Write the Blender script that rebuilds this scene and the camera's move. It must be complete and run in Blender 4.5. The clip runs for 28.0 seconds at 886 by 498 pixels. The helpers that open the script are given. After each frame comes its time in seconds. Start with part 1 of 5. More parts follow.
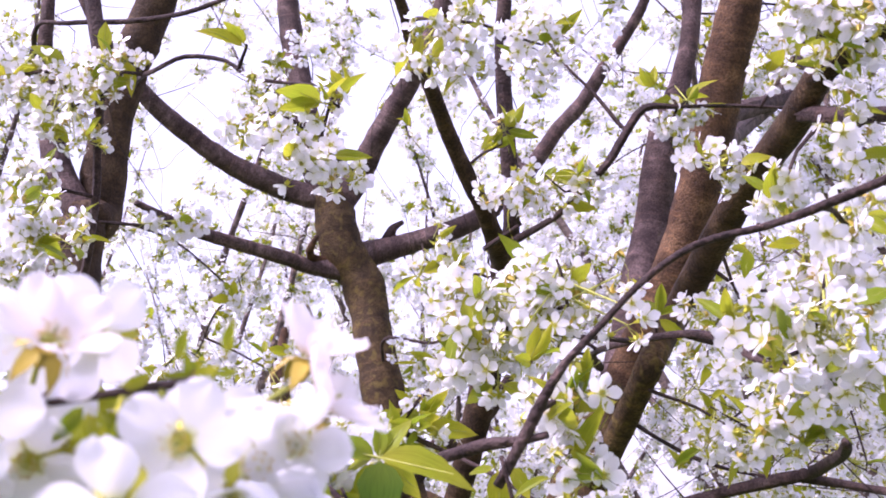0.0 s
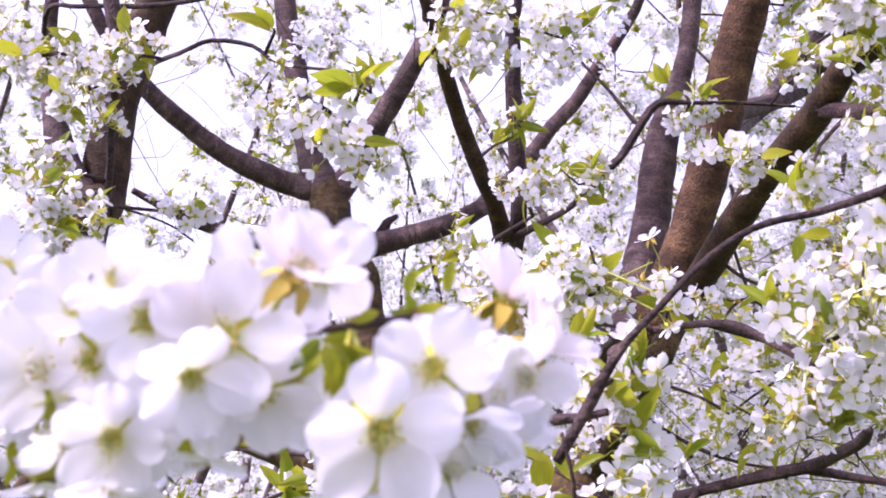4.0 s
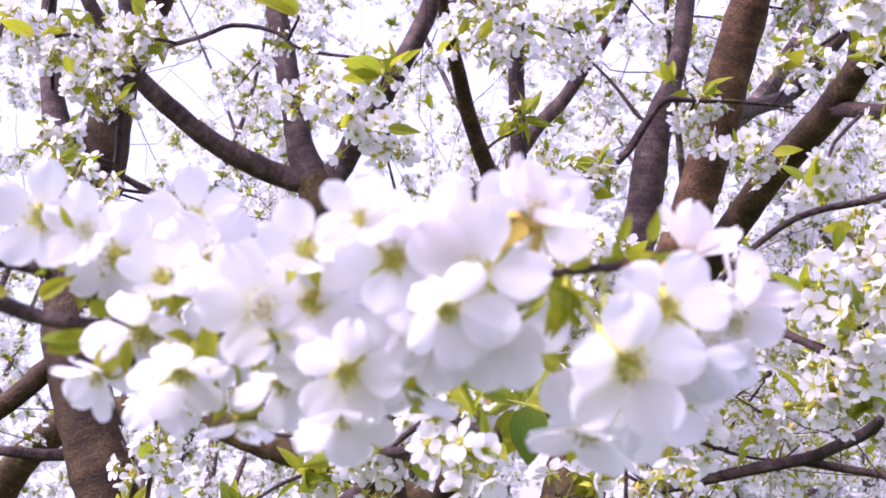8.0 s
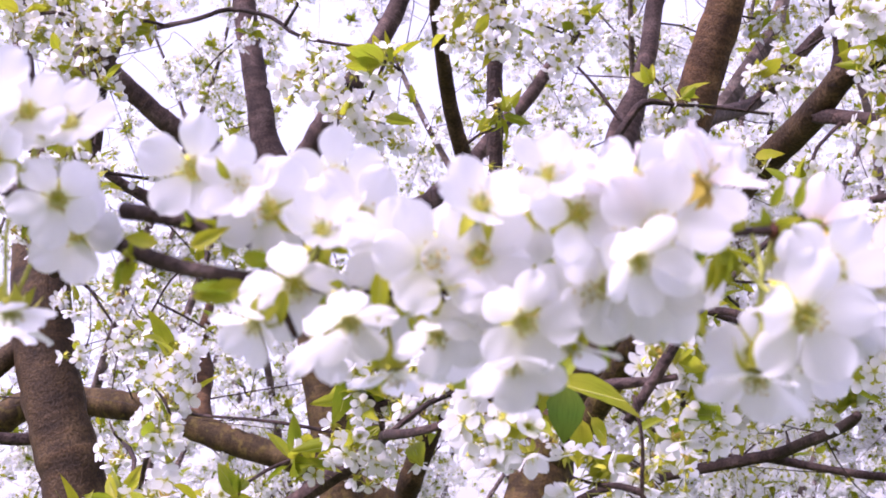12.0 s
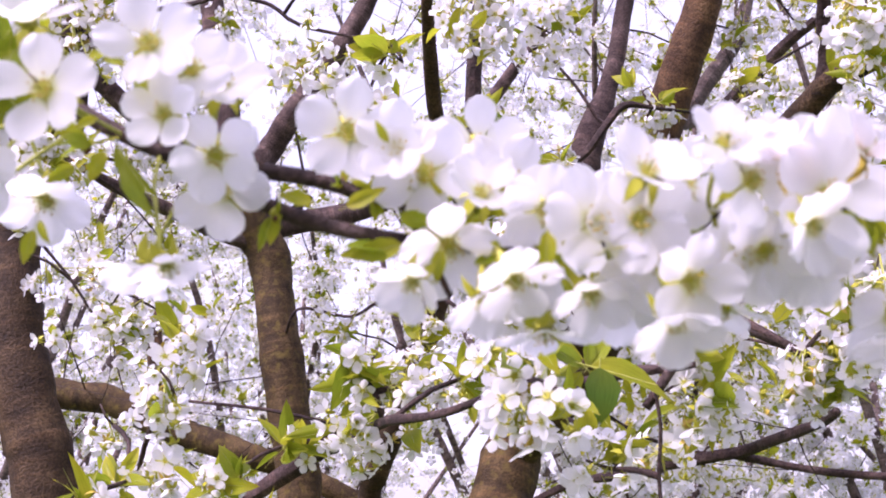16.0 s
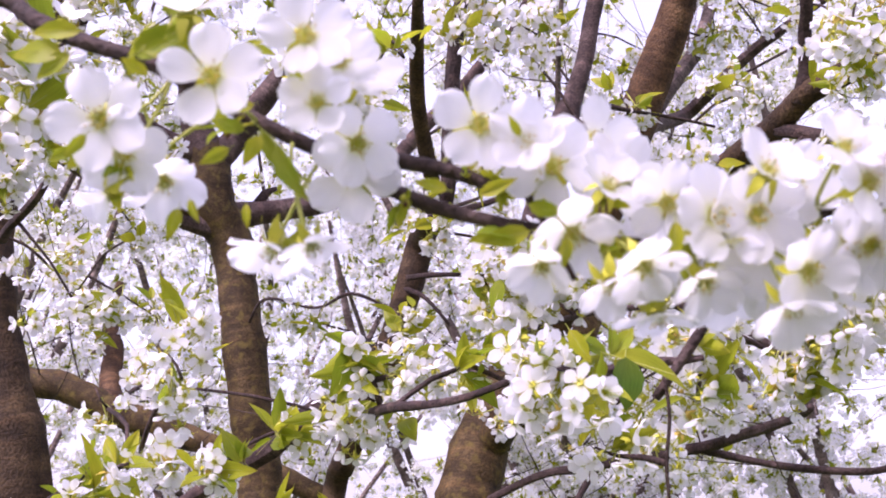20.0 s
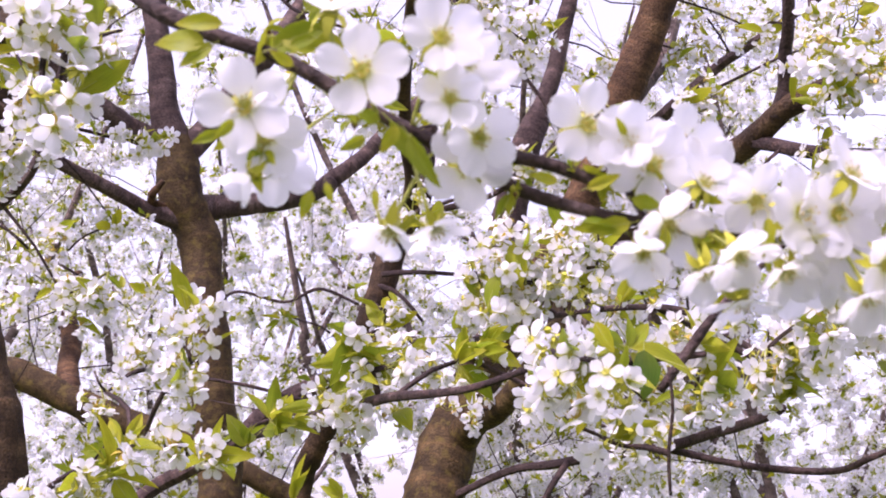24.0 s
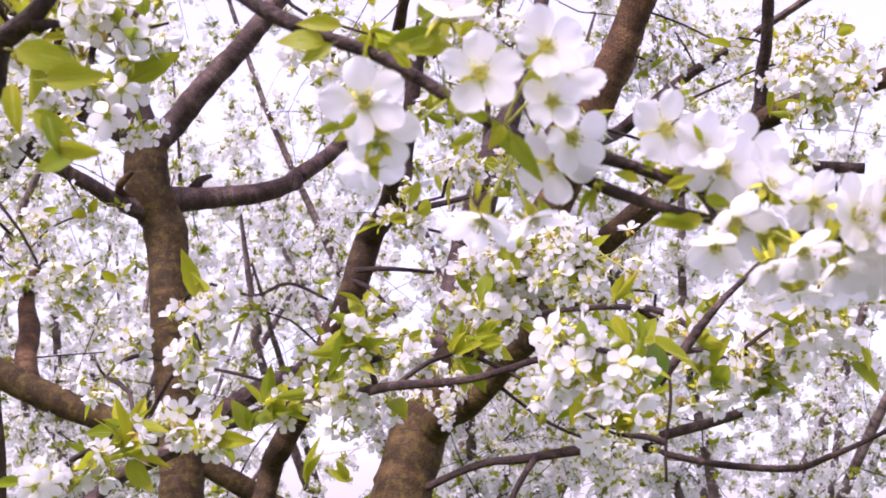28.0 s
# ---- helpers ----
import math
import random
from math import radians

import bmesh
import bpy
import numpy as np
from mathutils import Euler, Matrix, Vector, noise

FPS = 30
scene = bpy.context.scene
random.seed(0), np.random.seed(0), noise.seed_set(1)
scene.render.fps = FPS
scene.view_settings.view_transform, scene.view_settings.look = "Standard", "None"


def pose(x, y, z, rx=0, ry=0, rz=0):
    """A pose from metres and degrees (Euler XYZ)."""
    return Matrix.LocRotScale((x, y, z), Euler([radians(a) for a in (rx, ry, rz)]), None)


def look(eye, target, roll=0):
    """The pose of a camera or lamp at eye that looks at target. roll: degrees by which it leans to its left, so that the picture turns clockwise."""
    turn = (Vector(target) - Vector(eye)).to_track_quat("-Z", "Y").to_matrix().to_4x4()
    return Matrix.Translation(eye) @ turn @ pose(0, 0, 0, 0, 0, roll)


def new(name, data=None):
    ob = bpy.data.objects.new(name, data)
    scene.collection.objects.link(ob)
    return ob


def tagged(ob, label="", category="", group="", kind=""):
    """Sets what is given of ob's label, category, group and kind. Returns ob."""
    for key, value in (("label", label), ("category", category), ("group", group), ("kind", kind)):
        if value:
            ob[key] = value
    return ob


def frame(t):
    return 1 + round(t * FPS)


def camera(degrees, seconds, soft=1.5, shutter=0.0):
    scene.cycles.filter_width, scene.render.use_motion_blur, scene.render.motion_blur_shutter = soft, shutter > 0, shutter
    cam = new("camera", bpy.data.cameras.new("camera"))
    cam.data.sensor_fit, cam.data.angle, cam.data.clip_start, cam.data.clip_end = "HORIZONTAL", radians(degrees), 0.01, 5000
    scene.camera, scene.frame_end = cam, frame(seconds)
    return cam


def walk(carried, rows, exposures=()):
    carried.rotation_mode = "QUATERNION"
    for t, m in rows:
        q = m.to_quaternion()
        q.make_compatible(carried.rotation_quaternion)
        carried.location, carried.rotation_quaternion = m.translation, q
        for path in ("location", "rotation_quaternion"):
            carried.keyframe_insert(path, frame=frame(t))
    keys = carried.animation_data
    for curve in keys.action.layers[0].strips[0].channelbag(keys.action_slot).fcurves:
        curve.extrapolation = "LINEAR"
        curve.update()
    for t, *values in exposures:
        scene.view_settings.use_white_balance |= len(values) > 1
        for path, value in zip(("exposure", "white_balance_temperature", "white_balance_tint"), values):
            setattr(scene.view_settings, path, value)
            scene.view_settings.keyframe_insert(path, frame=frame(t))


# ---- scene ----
EXPOSURE, KELVIN, TINT, SKY, HAZE, SUNPOWER = 1.8, 5900, 43, 0.15, 2.4, 1.75
import collections

cam = camera(46.1, 28.0, soft=1.8)
PATH = [
    (0, (0.0545, 0.0334, 1.6456), (0.0688, 1.9659, 2.1606), -4.87),
    (0.5, (0.0456, 0.0318, 1.6435), (0.0671, 1.9639, 2.1598), -4.85),
    (1, (0.0369, 0.0309, 1.6421), (0.0658, 1.9630, 2.1580), -4.78),
    (1.5, (0.0282, 0.0303, 1.6407), (0.0646, 1.9625, 2.1558), -4.70),
    (2, (0.0191, 0.0298, 1.6392), (0.0633, 1.9621, 2.1533), -4.63),
    (2.5, (0.0097, 0.0290, 1.6376), (0.0615, 1.9615, 2.1503), -4.54),
    (3, (0.0003, 0.0280, 1.6360), (0.0596, 1.9607, 2.1474), -4.43),
    (3.5, (-0.0081, 0.0276, 1.6345), (0.0586, 1.9600, 2.1457), -4.37),
    (5.5, (-0.0442, 0.0274, 1.6274), (0.0571, 1.9583, 2.1384), -4.26),
    (6, (-0.0537, 0.0260, 1.6267), (0.0566, 1.9570, 2.1355), -4.16),
    (6.5, (-0.0632, 0.0248, 1.6249), (0.0562, 1.9555, 2.1330), -4.08),
    (7, (-0.0727, 0.0231, 1.6230), (0.0558, 1.9534, 2.1304), -4.00),
    (7.5, (-0.0823, 0.0205, 1.6212), (0.0559, 1.9504, 2.1273), -3.89),
    (8, (-0.0916, 0.0189, 1.6194), (0.0585, 1.9482, 2.1246), -3.77),
    (8.5, (-0.1007, 0.0184, 1.6175), (0.0636, 1.9466, 2.1223), -3.67),
    (9, (-0.1096, 0.0178, 1.6149), (0.0694, 1.9446, 2.1204), -3.60),
    (9.5, (-0.1182, 0.0174, 1.6122), (0.0756, 1.9424, 2.1191), -3.56),
    (10, (-0.1272, 0.0171, 1.6103), (0.0821, 1.9404, 2.1174), -3.50),
    (10.5, (-0.1363, 0.0168, 1.6093), (0.0889, 1.9386, 2.1151), -3.43),
    (11, (-0.1449, 0.0165, 1.6086), (0.0961, 1.9369, 2.1126), -3.35),
    (11.5, (-0.1536, 0.0161, 1.6075), (0.1029, 1.9349, 2.1102), -3.21),
    (12, (-0.1632, 0.0152, 1.6065), (0.1090, 1.9323, 2.1071), -2.98),
    (12.5, (-0.1734, 0.0139, 1.6053), (0.1150, 1.9294, 2.1030), -2.75),
    (14.5, (-0.2122, 0.0183, 1.6006), (0.1394, 1.9234, 2.0979), -2.45),
    (15, (-0.2215, 0.0170, 1.5981), (0.1446, 1.9192, 2.0959), -2.36),
    (15.5, (-0.2301, 0.0162, 1.5953), (0.1499, 1.9154, 2.0941), -2.32),
    (16, (-0.2385, 0.0159, 1.5930), (0.1561, 1.9119, 2.0922), -2.28),
    (16.5, (-0.2473, 0.0150, 1.5915), (0.1623, 1.9081, 2.0898), -2.21),
    (17, (-0.2565, 0.0135, 1.5896), (0.1675, 1.9035, 2.0877), -2.12),
    (17.5, (-0.2659, 0.0120, 1.5876), (0.1720, 1.8988, 2.0859), -2.06),
    (18, (-0.2749, 0.0108, 1.5865), (0.1769, 1.8946, 2.0834), -2.00),
    (18.5, (-0.2838, 0.0098, 1.5860), (0.1822, 1.8908, 2.0807), -1.89),
    (19, (-0.2930, 0.0087, 1.5857), (0.1874, 1.8868, 2.0779), -1.79),
    (19.5, (-0.3024, 0.0075, 1.5853), (0.1927, 1.8824, 2.0750), -1.71),
    (20, (-0.3121, 0.0064, 1.5847), (0.1982, 1.8775, 2.0730), -1.62),
    (20.5, (-0.3213, 0.0049, 1.5832), (0.2030, 1.8721, 2.0717), -1.47),
    (21, (-0.3305, 0.0030, 1.5810), (0.2073, 1.8661, 2.0704), -1.30),
    (21.5, (-0.3403, 0.0010, 1.5776), (0.2108, 1.8597, 2.0691), -1.20),
    (23.5, (-0.3798, -0.0061, 1.5698), (0.2267, 1.8354, 2.0605), -0.79),
    (24, (-0.3885, -0.0076, 1.5700), (0.2315, 1.8297, 2.0600), -0.64),
    (24.5, (-0.3979, -0.0094, 1.5682), (0.2355, 1.8232, 2.0587), -0.54),
    (25, (-0.4083, -0.0116, 1.5645), (0.2385, 1.8158, 2.0568), -0.43),
    (25.5, (-0.4186, -0.0137, 1.5614), (0.2418, 1.8086, 2.0547), -0.33),
    (26, (-0.4279, -0.0154, 1.5583), (0.2457, 1.8017, 2.0527), -0.21),
    (26.5, (-0.4365, -0.0166, 1.5554), (0.2499, 1.7953, 2.0511), -0.07),
    (27, (-0.4456, -0.0182, 1.5527), (0.2537, 1.7885, 2.0492), 0.05),
    (27.5, (-0.4558, -0.0205, 1.5509), (0.2571, 1.7811, 2.0469), 0.11),
    (28, (-0.4668, -0.0222, 1.5532), (0.2607, 1.7745, 2.0456), 0.16),
]
walk(cam, [(t, look(eye, target, roll)) for t, eye, target, roll in PATH], [(0, EXPOSURE, KELVIN - 170, TINT + 5), (4, EXPOSURE - 0.05, KELVIN - 220, TINT + 7), (8, EXPOSURE - 0.1, KELVIN - 250, TINT + 6), (12, EXPOSURE - 0.12, KELVIN - 80, TINT + 5), (20, EXPOSURE - 0.17, KELVIN + 20, TINT + 3), (28, EXPOSURE - 0.19, KELVIN + 150, TINT + 2)])

cam.data.dof.use_dof, cam.data.dof.focus_distance, cam.data.dof.aperture_fstop = True, 1.5, 21.0

# ---- world and light ----
scene.cycles.max_bounces, scene.cycles.diffuse_bounces, scene.cycles.transmission_bounces = 16, 12, 12
SUN_ELEVATION, SUN_AZIMUTH = 50, -120
world = bpy.data.worlds.new("sky")
scene.world = world
world.use_nodes = True
sky = world.node_tree.nodes.new("ShaderNodeTexSky")
sky.sky_type, sky.sun_disc = "NISHITA", False
sky.sun_elevation, sky.sun_rotation = radians(SUN_ELEVATION), radians(SUN_AZIMUTH)
sky.air_density, sky.dust_density, sky.ozone_density = 1.0, 4.0, 1.0
back = world.node_tree.nodes["Background"]
back.inputs["Strength"].default_value = SKY
haze = world.node_tree.nodes.new("ShaderNodeMix")
haze.data_type = "RGBA"
haze.inputs[0].default_value, haze.inputs[7].default_value = 0.75, (HAZE, HAZE, HAZE * 1.02, 1)
world.node_tree.links.new(sky.outputs[0], haze.inputs[6])
world.node_tree.links.new(haze.outputs[2], back.inputs["Color"])
lamp = bpy.data.lights.new("sun", "SUN")
lamp.energy, lamp.angle, lamp.color = SUNPOWER, radians(8), (1.0, 0.95, 0.88)
sun = new("sun", lamp)
a, e = radians(SUN_AZIMUTH), radians(SUN_ELEVATION)
sun.matrix_world = look((0, 0, 6), Vector((0, 0, 6)) - Vector((math.sin(a) * math.cos(e), math.cos(a) * math.cos(e), math.sin(e))))


# ---- materials ----
def material(name, rough=0.6, spec=0.3):
    mat = bpy.data.materials.new(name)
    mat.use_nodes = True
    b = mat.node_tree.nodes["Principled BSDF"]
    b.inputs["Roughness"].default_value = rough
    b.inputs["Specular IOR Level"].default_value = spec
    return mat, mat.node_tree.nodes, mat.node_tree.links, b


def ramp(nodes, links, src, *stops):
    r = nodes.new("ShaderNodeValToRGB")
    while len(r.color_ramp.elements) < len(stops):
        r.color_ramp.elements.new(0.5)
    for el, (p, c) in zip(r.color_ramp.elements, stops):
        el.position, el.color = p, (*c, 1)
    links.new(src, r.inputs[0])
    return r.outputs[0]


def noise_tex(nodes, links, vec, scale, detail=4, stretch=None):
    n = nodes.new("ShaderNodeTexNoise")
    n.inputs["Scale"].default_value, n.inputs["Detail"].default_value = scale, detail
    if stretch:
        m = nodes.new("ShaderNodeMapping")
        m.inputs["Scale"].default_value = stretch
        links.new(vec, m.inputs[0])
        vec = m.outputs[0]
    links.new(vec, n.inputs["Vector"])
    return n.outputs[0]


def mixed(nodes, links, fac, a, b, how="MIX"):
    m = nodes.new("ShaderNodeMix")
    m.data_type, m.blend_type = "RGBA", how
    for socket, value in ((m.inputs[0], fac), (m.inputs[6], a), (m.inputs[7], b)):
        if isinstance(value, (int, float)):
            socket.default_value = value
        elif isinstance(value, tuple):
            socket.default_value = (*value, 1)
        else:
            links.new(value, socket)
    return m.outputs[2]


def bark(name, dark, mid, light, moss=0.0, banded=0.42):
    """Cherry bark: ring-wise lenticels along the limb, blotches and, on old wood, moss."""
    mat, nodes, links, b = material(name, 0.75, 0.25)
    tc = nodes.new("ShaderNodeTexCoord")
    uv, ob = tc.outputs["UV"], tc.outputs["Object"]
    rings = noise_tex(nodes, links, uv, 1.0, 6, (1.8, 60, 1))
    blotch = noise_tex(nodes, links, ob, 22, 6)
    fine = noise_tex(nodes, links, ob, 260, 3)
    col = ramp(nodes, links, blotch, (0.3, dark), (0.52, mid), (0.75, light))
    ring = ramp(nodes, links, rings, (0.4, (0.32, 0.28, 0.26)), (0.46, (0.95, 0.95, 0.95)), (0.55, (1.0, 1.0, 1.0)), (0.63, (1.9, 1.75, 1.6)))
    col = mixed(nodes, links, banded, col, ring, "MULTIPLY")
    speck = ramp(nodes, links, fine, (0.38, (0.5, 0.48, 0.46)), (0.6, (1.3, 1.28, 1.22)))
    col = mixed(nodes, links, 0.8, col, speck, "MULTIPLY")
    if moss:
        patch = ramp(nodes, links, noise_tex(nodes, links, ob, 55, 6), (0.62 - 0.3 * moss, (0, 0, 0)), (0.8 - 0.2 * moss, (1, 1, 1)))
        col = mixed(nodes, links, patch, col, (0.125, 0.092, 0.018))
    links.new(col, b.inputs["Base Color"])
    bump = nodes.new("ShaderNodeBump")
    bump.inputs["Strength"].default_value, bump.inputs["Distance"].default_value = 0.8, 0.0035
    ridge = noise_tex(nodes, links, ob, 150, 5)
    both = nodes.new("ShaderNodeMath")
    both.operation = "ADD"
    soft = nodes.new("ShaderNodeMath")
    soft.operation, soft.inputs[1].default_value = "MULTIPLY", banded
    links.new(rings, soft.inputs[0])
    links.new(soft.outputs[0], both.inputs[0])
    links.new(ridge, both.inputs[1])
    mix = nodes.new("ShaderNodeMath")
    mix.operation = "MULTIPLY_ADD"
    links.new(fine, mix.inputs[0])
    mix.inputs[1].default_value = 0.8
    links.new(both.outputs[0], mix.inputs[2])
    links.new(mix.outputs[0], bump.inputs["Height"])
    links.new(bump.outputs[0], b.inputs["Normal"])
    return mat


def thin(name, colour, veins, through_light, rough=0.5, spread=0.12):
    """A petal or leaf: light passes through it, colour runs from base to tip (UV) and varies a little."""
    mat, nodes, links, b = material(name, rough, 0.25)
    tc = nodes.new("ShaderNodeTexCoord")
    info = nodes.new("ShaderNodeObjectInfo")
    geo = nodes.new("ShaderNodeNewGeometry")
    sep = nodes.new("ShaderNodeSeparateXYZ")
    links.new(tc.outputs["UV"], sep.inputs[0])
    col = ramp(nodes, links, sep.outputs[1], *colour)
    vary = nodes.new("ShaderNodeMath")
    vary.operation = "ADD"
    links.new(info.outputs["Random"], vary.inputs[0])
    links.new(geo.outputs["Random Per Island"], vary.inputs[1])
    frac = nodes.new("ShaderNodeMath")
    frac.operation = "FRACT"
    links.new(vary.outputs[0], frac.inputs[0])
    tone = ramp(nodes, links, frac.outputs[0], (0.0, veins[0]), (1.0, veins[1]))
    col = mixed(nodes, links, 1.0, col, tone, "MULTIPLY")
    streak = ramp(nodes, links, noise_tex(nodes, links, tc.outputs["UV"], 1.0, 3, (26, 3, 1)), (0.3, (1 - spread,) * 3), (0.65, (1, 1, 1)))
    col = mixed(nodes, links, 1.0, col, streak, "MULTIPLY")
    links.new(col, b.inputs["Base Color"])
    tr = nodes.new("ShaderNodeBsdfTranslucent")
    links.new(col, tr.inputs["Color"])
    ms = nodes.new("ShaderNodeMixShader")
    ms.inputs[0].default_value = through_light
    links.new(b.outputs[0], ms.inputs[1])
    links.new(tr.outputs[0], ms.inputs[2])
    links.new(ms.outputs[0], nodes["Material Output"].inputs["Surface"])
    bump = nodes.new("ShaderNodeBump")
    bump.inputs["Strength"].default_value, bump.inputs["Distance"].default_value = 0.25, 0.0006
    links.new(noise_tex(nodes, links, tc.outputs["UV"], 1.0, 3, (30, 5, 1)), bump.inputs["Height"])
    links.new(bump.outputs[0], b.inputs["Normal"])
    return mat


def plain(name, colour, rough=0.5, scale=300, amount=0.25):
    mat, nodes, links, b = material(name, rough, 0.3)
    tc = nodes.new("ShaderNodeTexCoord")
    low = tuple(v * (1 - amount) for v in colour)
    high = tuple(min(1, v * (1 + amount)) for v in colour)
    links.new(ramp(nodes, links, noise_tex(nodes, links, tc.outputs["Object"], scale, 3), (0.3, low), (0.7, high)), b.inputs["Base Color"])
    return mat


BARK = bark("cherry_bark", (0.036, 0.01845, 0.00855), (0.0828, 0.0432, 0.0189), (0.18, 0.1017, 0.0468))
BARK_MOSS = bark("mossy_cherry_bark", (0.029, 0.0175, 0.0072), (0.064, 0.04, 0.0145), (0.12, 0.08, 0.033), moss=0.3)
BARK_RUSSET = bark("russet_cherry_bark", (0.0414, 0.0216, 0.0108), (0.0945, 0.0513, 0.0243), (0.198, 0.117, 0.0585))
# dark brown bark, with the shade on the thick left trunk painted in
BARK_DARK_SHADED = bark("dark_shaded_cherry_bark", (0.0252, 0.0144, 0.0072), (0.0513, 0.0306, 0.0144), (0.1044, 0.0675, 0.0342), banded=0.3)
BARK_DARK = bark("dark_twig_bark", (0.0225, 0.0143, 0.0135), (0.0475, 0.0305, 0.0275), (0.103, 0.072, 0.065))
BARK_MAUVE = bark("mauve_cherry_bark", (0.0387, 0.0243, 0.0225), (0.0792, 0.0522, 0.0477), (0.171, 0.1215, 0.1125))
# naturally pale limbs; on the far trees its paleness paints in haze
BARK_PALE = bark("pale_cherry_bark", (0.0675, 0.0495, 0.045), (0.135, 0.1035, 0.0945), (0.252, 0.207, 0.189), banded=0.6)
PETAL = thin("white_petal", ((0.0, (0.6, 0.66, 0.22)), (0.1, (0.84, 0.87, 0.6)), (0.19, (0.95, 0.955, 0.93)), (0.4, (0.955, 0.955, 0.995)), (1.0, (0.95, 0.95, 1.0))), ((0.975, 0.97, 0.985), (1.0, 1.0, 1.0)), 0.7, 0.5, 0.04)
PETAL_BLUSH = thin("blush_petal", ((0.0, (0.85, 0.66, 0.45)), (0.2, (0.92, 0.85, 0.84)), (1.0, (0.94, 0.915, 0.95))), ((0.98, 0.95, 0.97), (1.0, 1.0, 1.0)), 0.55, 0.5, 0.05)
LEAF = thin("young_cherry_leaf", ((0.0, (0.5, 0.49, 0.03)), (0.5, (0.42, 0.47, 0.02)), (1.0, (0.5, 0.48, 0.03))), ((0.55, 0.7, 0.7), (1.12, 1.06, 1.0)), 0.58, 0.4, 0.25)
# darker green copy of the leaf: shade painted into its colour
LEAF_SHADED = thin("shaded_cherry_leaf", ((0.0, (0.2, 0.27, 0.02)), (0.5, (0.13, 0.24, 0.02)), (1.0, (0.17, 0.25, 0.02))), ((0.8, 0.85, 0.8), (1.0, 1.0, 1.0)), 0.45, 0.4, 0.25)
STEM = plain("green_stalk", (0.36, 0.38, 0.07))
CALYX = plain("calyx_green", (0.42, 0.41, 0.03))
CALYX_RUSSET = plain("calyx_russet", (0.46, 0.34, 0.05))
ANTHER = plain("yellow_anther", (0.5, 0.37, 0.07))
FILAMENT = plain("pale_filament", (0.72, 0.74, 0.42))
BUDSCALE = plain("brown_bud_scale", (0.12, 0.04, 0.025))


# ---- building helpers ----
def placed(ob, parent):
    """Put ob, which is modelled in world space, under parent (whose own pose is a world pose too)."""
    if parent:
        ob.parent = parent
        ob.matrix_parent_inverse = parent.matrix_basis.inverted()
    return ob


def mesh_of(name, verts, faces, mats, index=None, uv=None, smooth=True):
    me = bpy.data.meshes.new(name)
    me.from_pydata(verts, [], faces)
    for m in mats:
        me.materials.append(m)
    if index is not None:
        me.polygons.foreach_set("material_index", np.asarray(index, dtype=np.int32))
    me.polygons.foreach_set("use_smooth", np.full(len(faces), smooth))
    if uv is not None:
        loops = np.empty(len(me.loops), dtype=np.int32)
        me.loops.foreach_get("vertex_index", loops)
        me.uv_layers.new(name="UVMap").data.foreach_set("uv", np.asarray(uv, dtype=np.float32)[loops].ravel())
    me.update()
    return me


def many(name, verts, size, mat, uv):
    """One mesh of loose polygons, all with the same number of corners. verts: (polygons, size, 3)."""
    n = len(verts)
    me = bpy.data.meshes.new(name)
    me.vertices.add(n * size)
    me.vertices.foreach_set("co", np.ascontiguousarray(verts, dtype=np.float32).ravel())
    me.loops.add(n * size)
    me.loops.foreach_set("vertex_index", np.arange(n * size, dtype=np.int32))
    me.polygons.add(n)
    me.polygons.foreach_set("loop_start", np.arange(0, n * size, size, dtype=np.int32))
    me.materials.append(mat)
    me.uv_layers.new(name="UVMap").data.foreach_set("uv", np.tile(np.asarray(uv, dtype=np.float32), (n, 1)).ravel())
    me.update()
    return me


def spline(points, step):
    """A smooth line through points of x, y, z, radius, in steps of about that many metres."""
    p = np.array(points, float)
    p = np.vstack([2 * p[0] - p[1], p, 2 * p[-1] - p[-2]])
    p[0, 3], p[-1, 3] = p[1, 3], p[-2, 3]
    out = []
    for k in range(1, len(p) - 2):
        n = max(2, int(np.linalg.norm(p[k + 1, :3] - p[k, :3]) / step))
        t = np.linspace(0, 1, n, endpoint=False)[:, None]
        a, b, c, d = p[k - 1], p[k], p[k + 1], p[k + 2]
        out.append(0.5 * (2 * b + (c - a) * t + (2 * a - 5 * b + 4 * c - d) * t**2 + (3 * b - a - 3 * c + d) * t**3))
    out = np.vstack([*out, p[-2:-1]])
    out[:, 3] = np.maximum(out[:, 3], 0.0006)
    return out


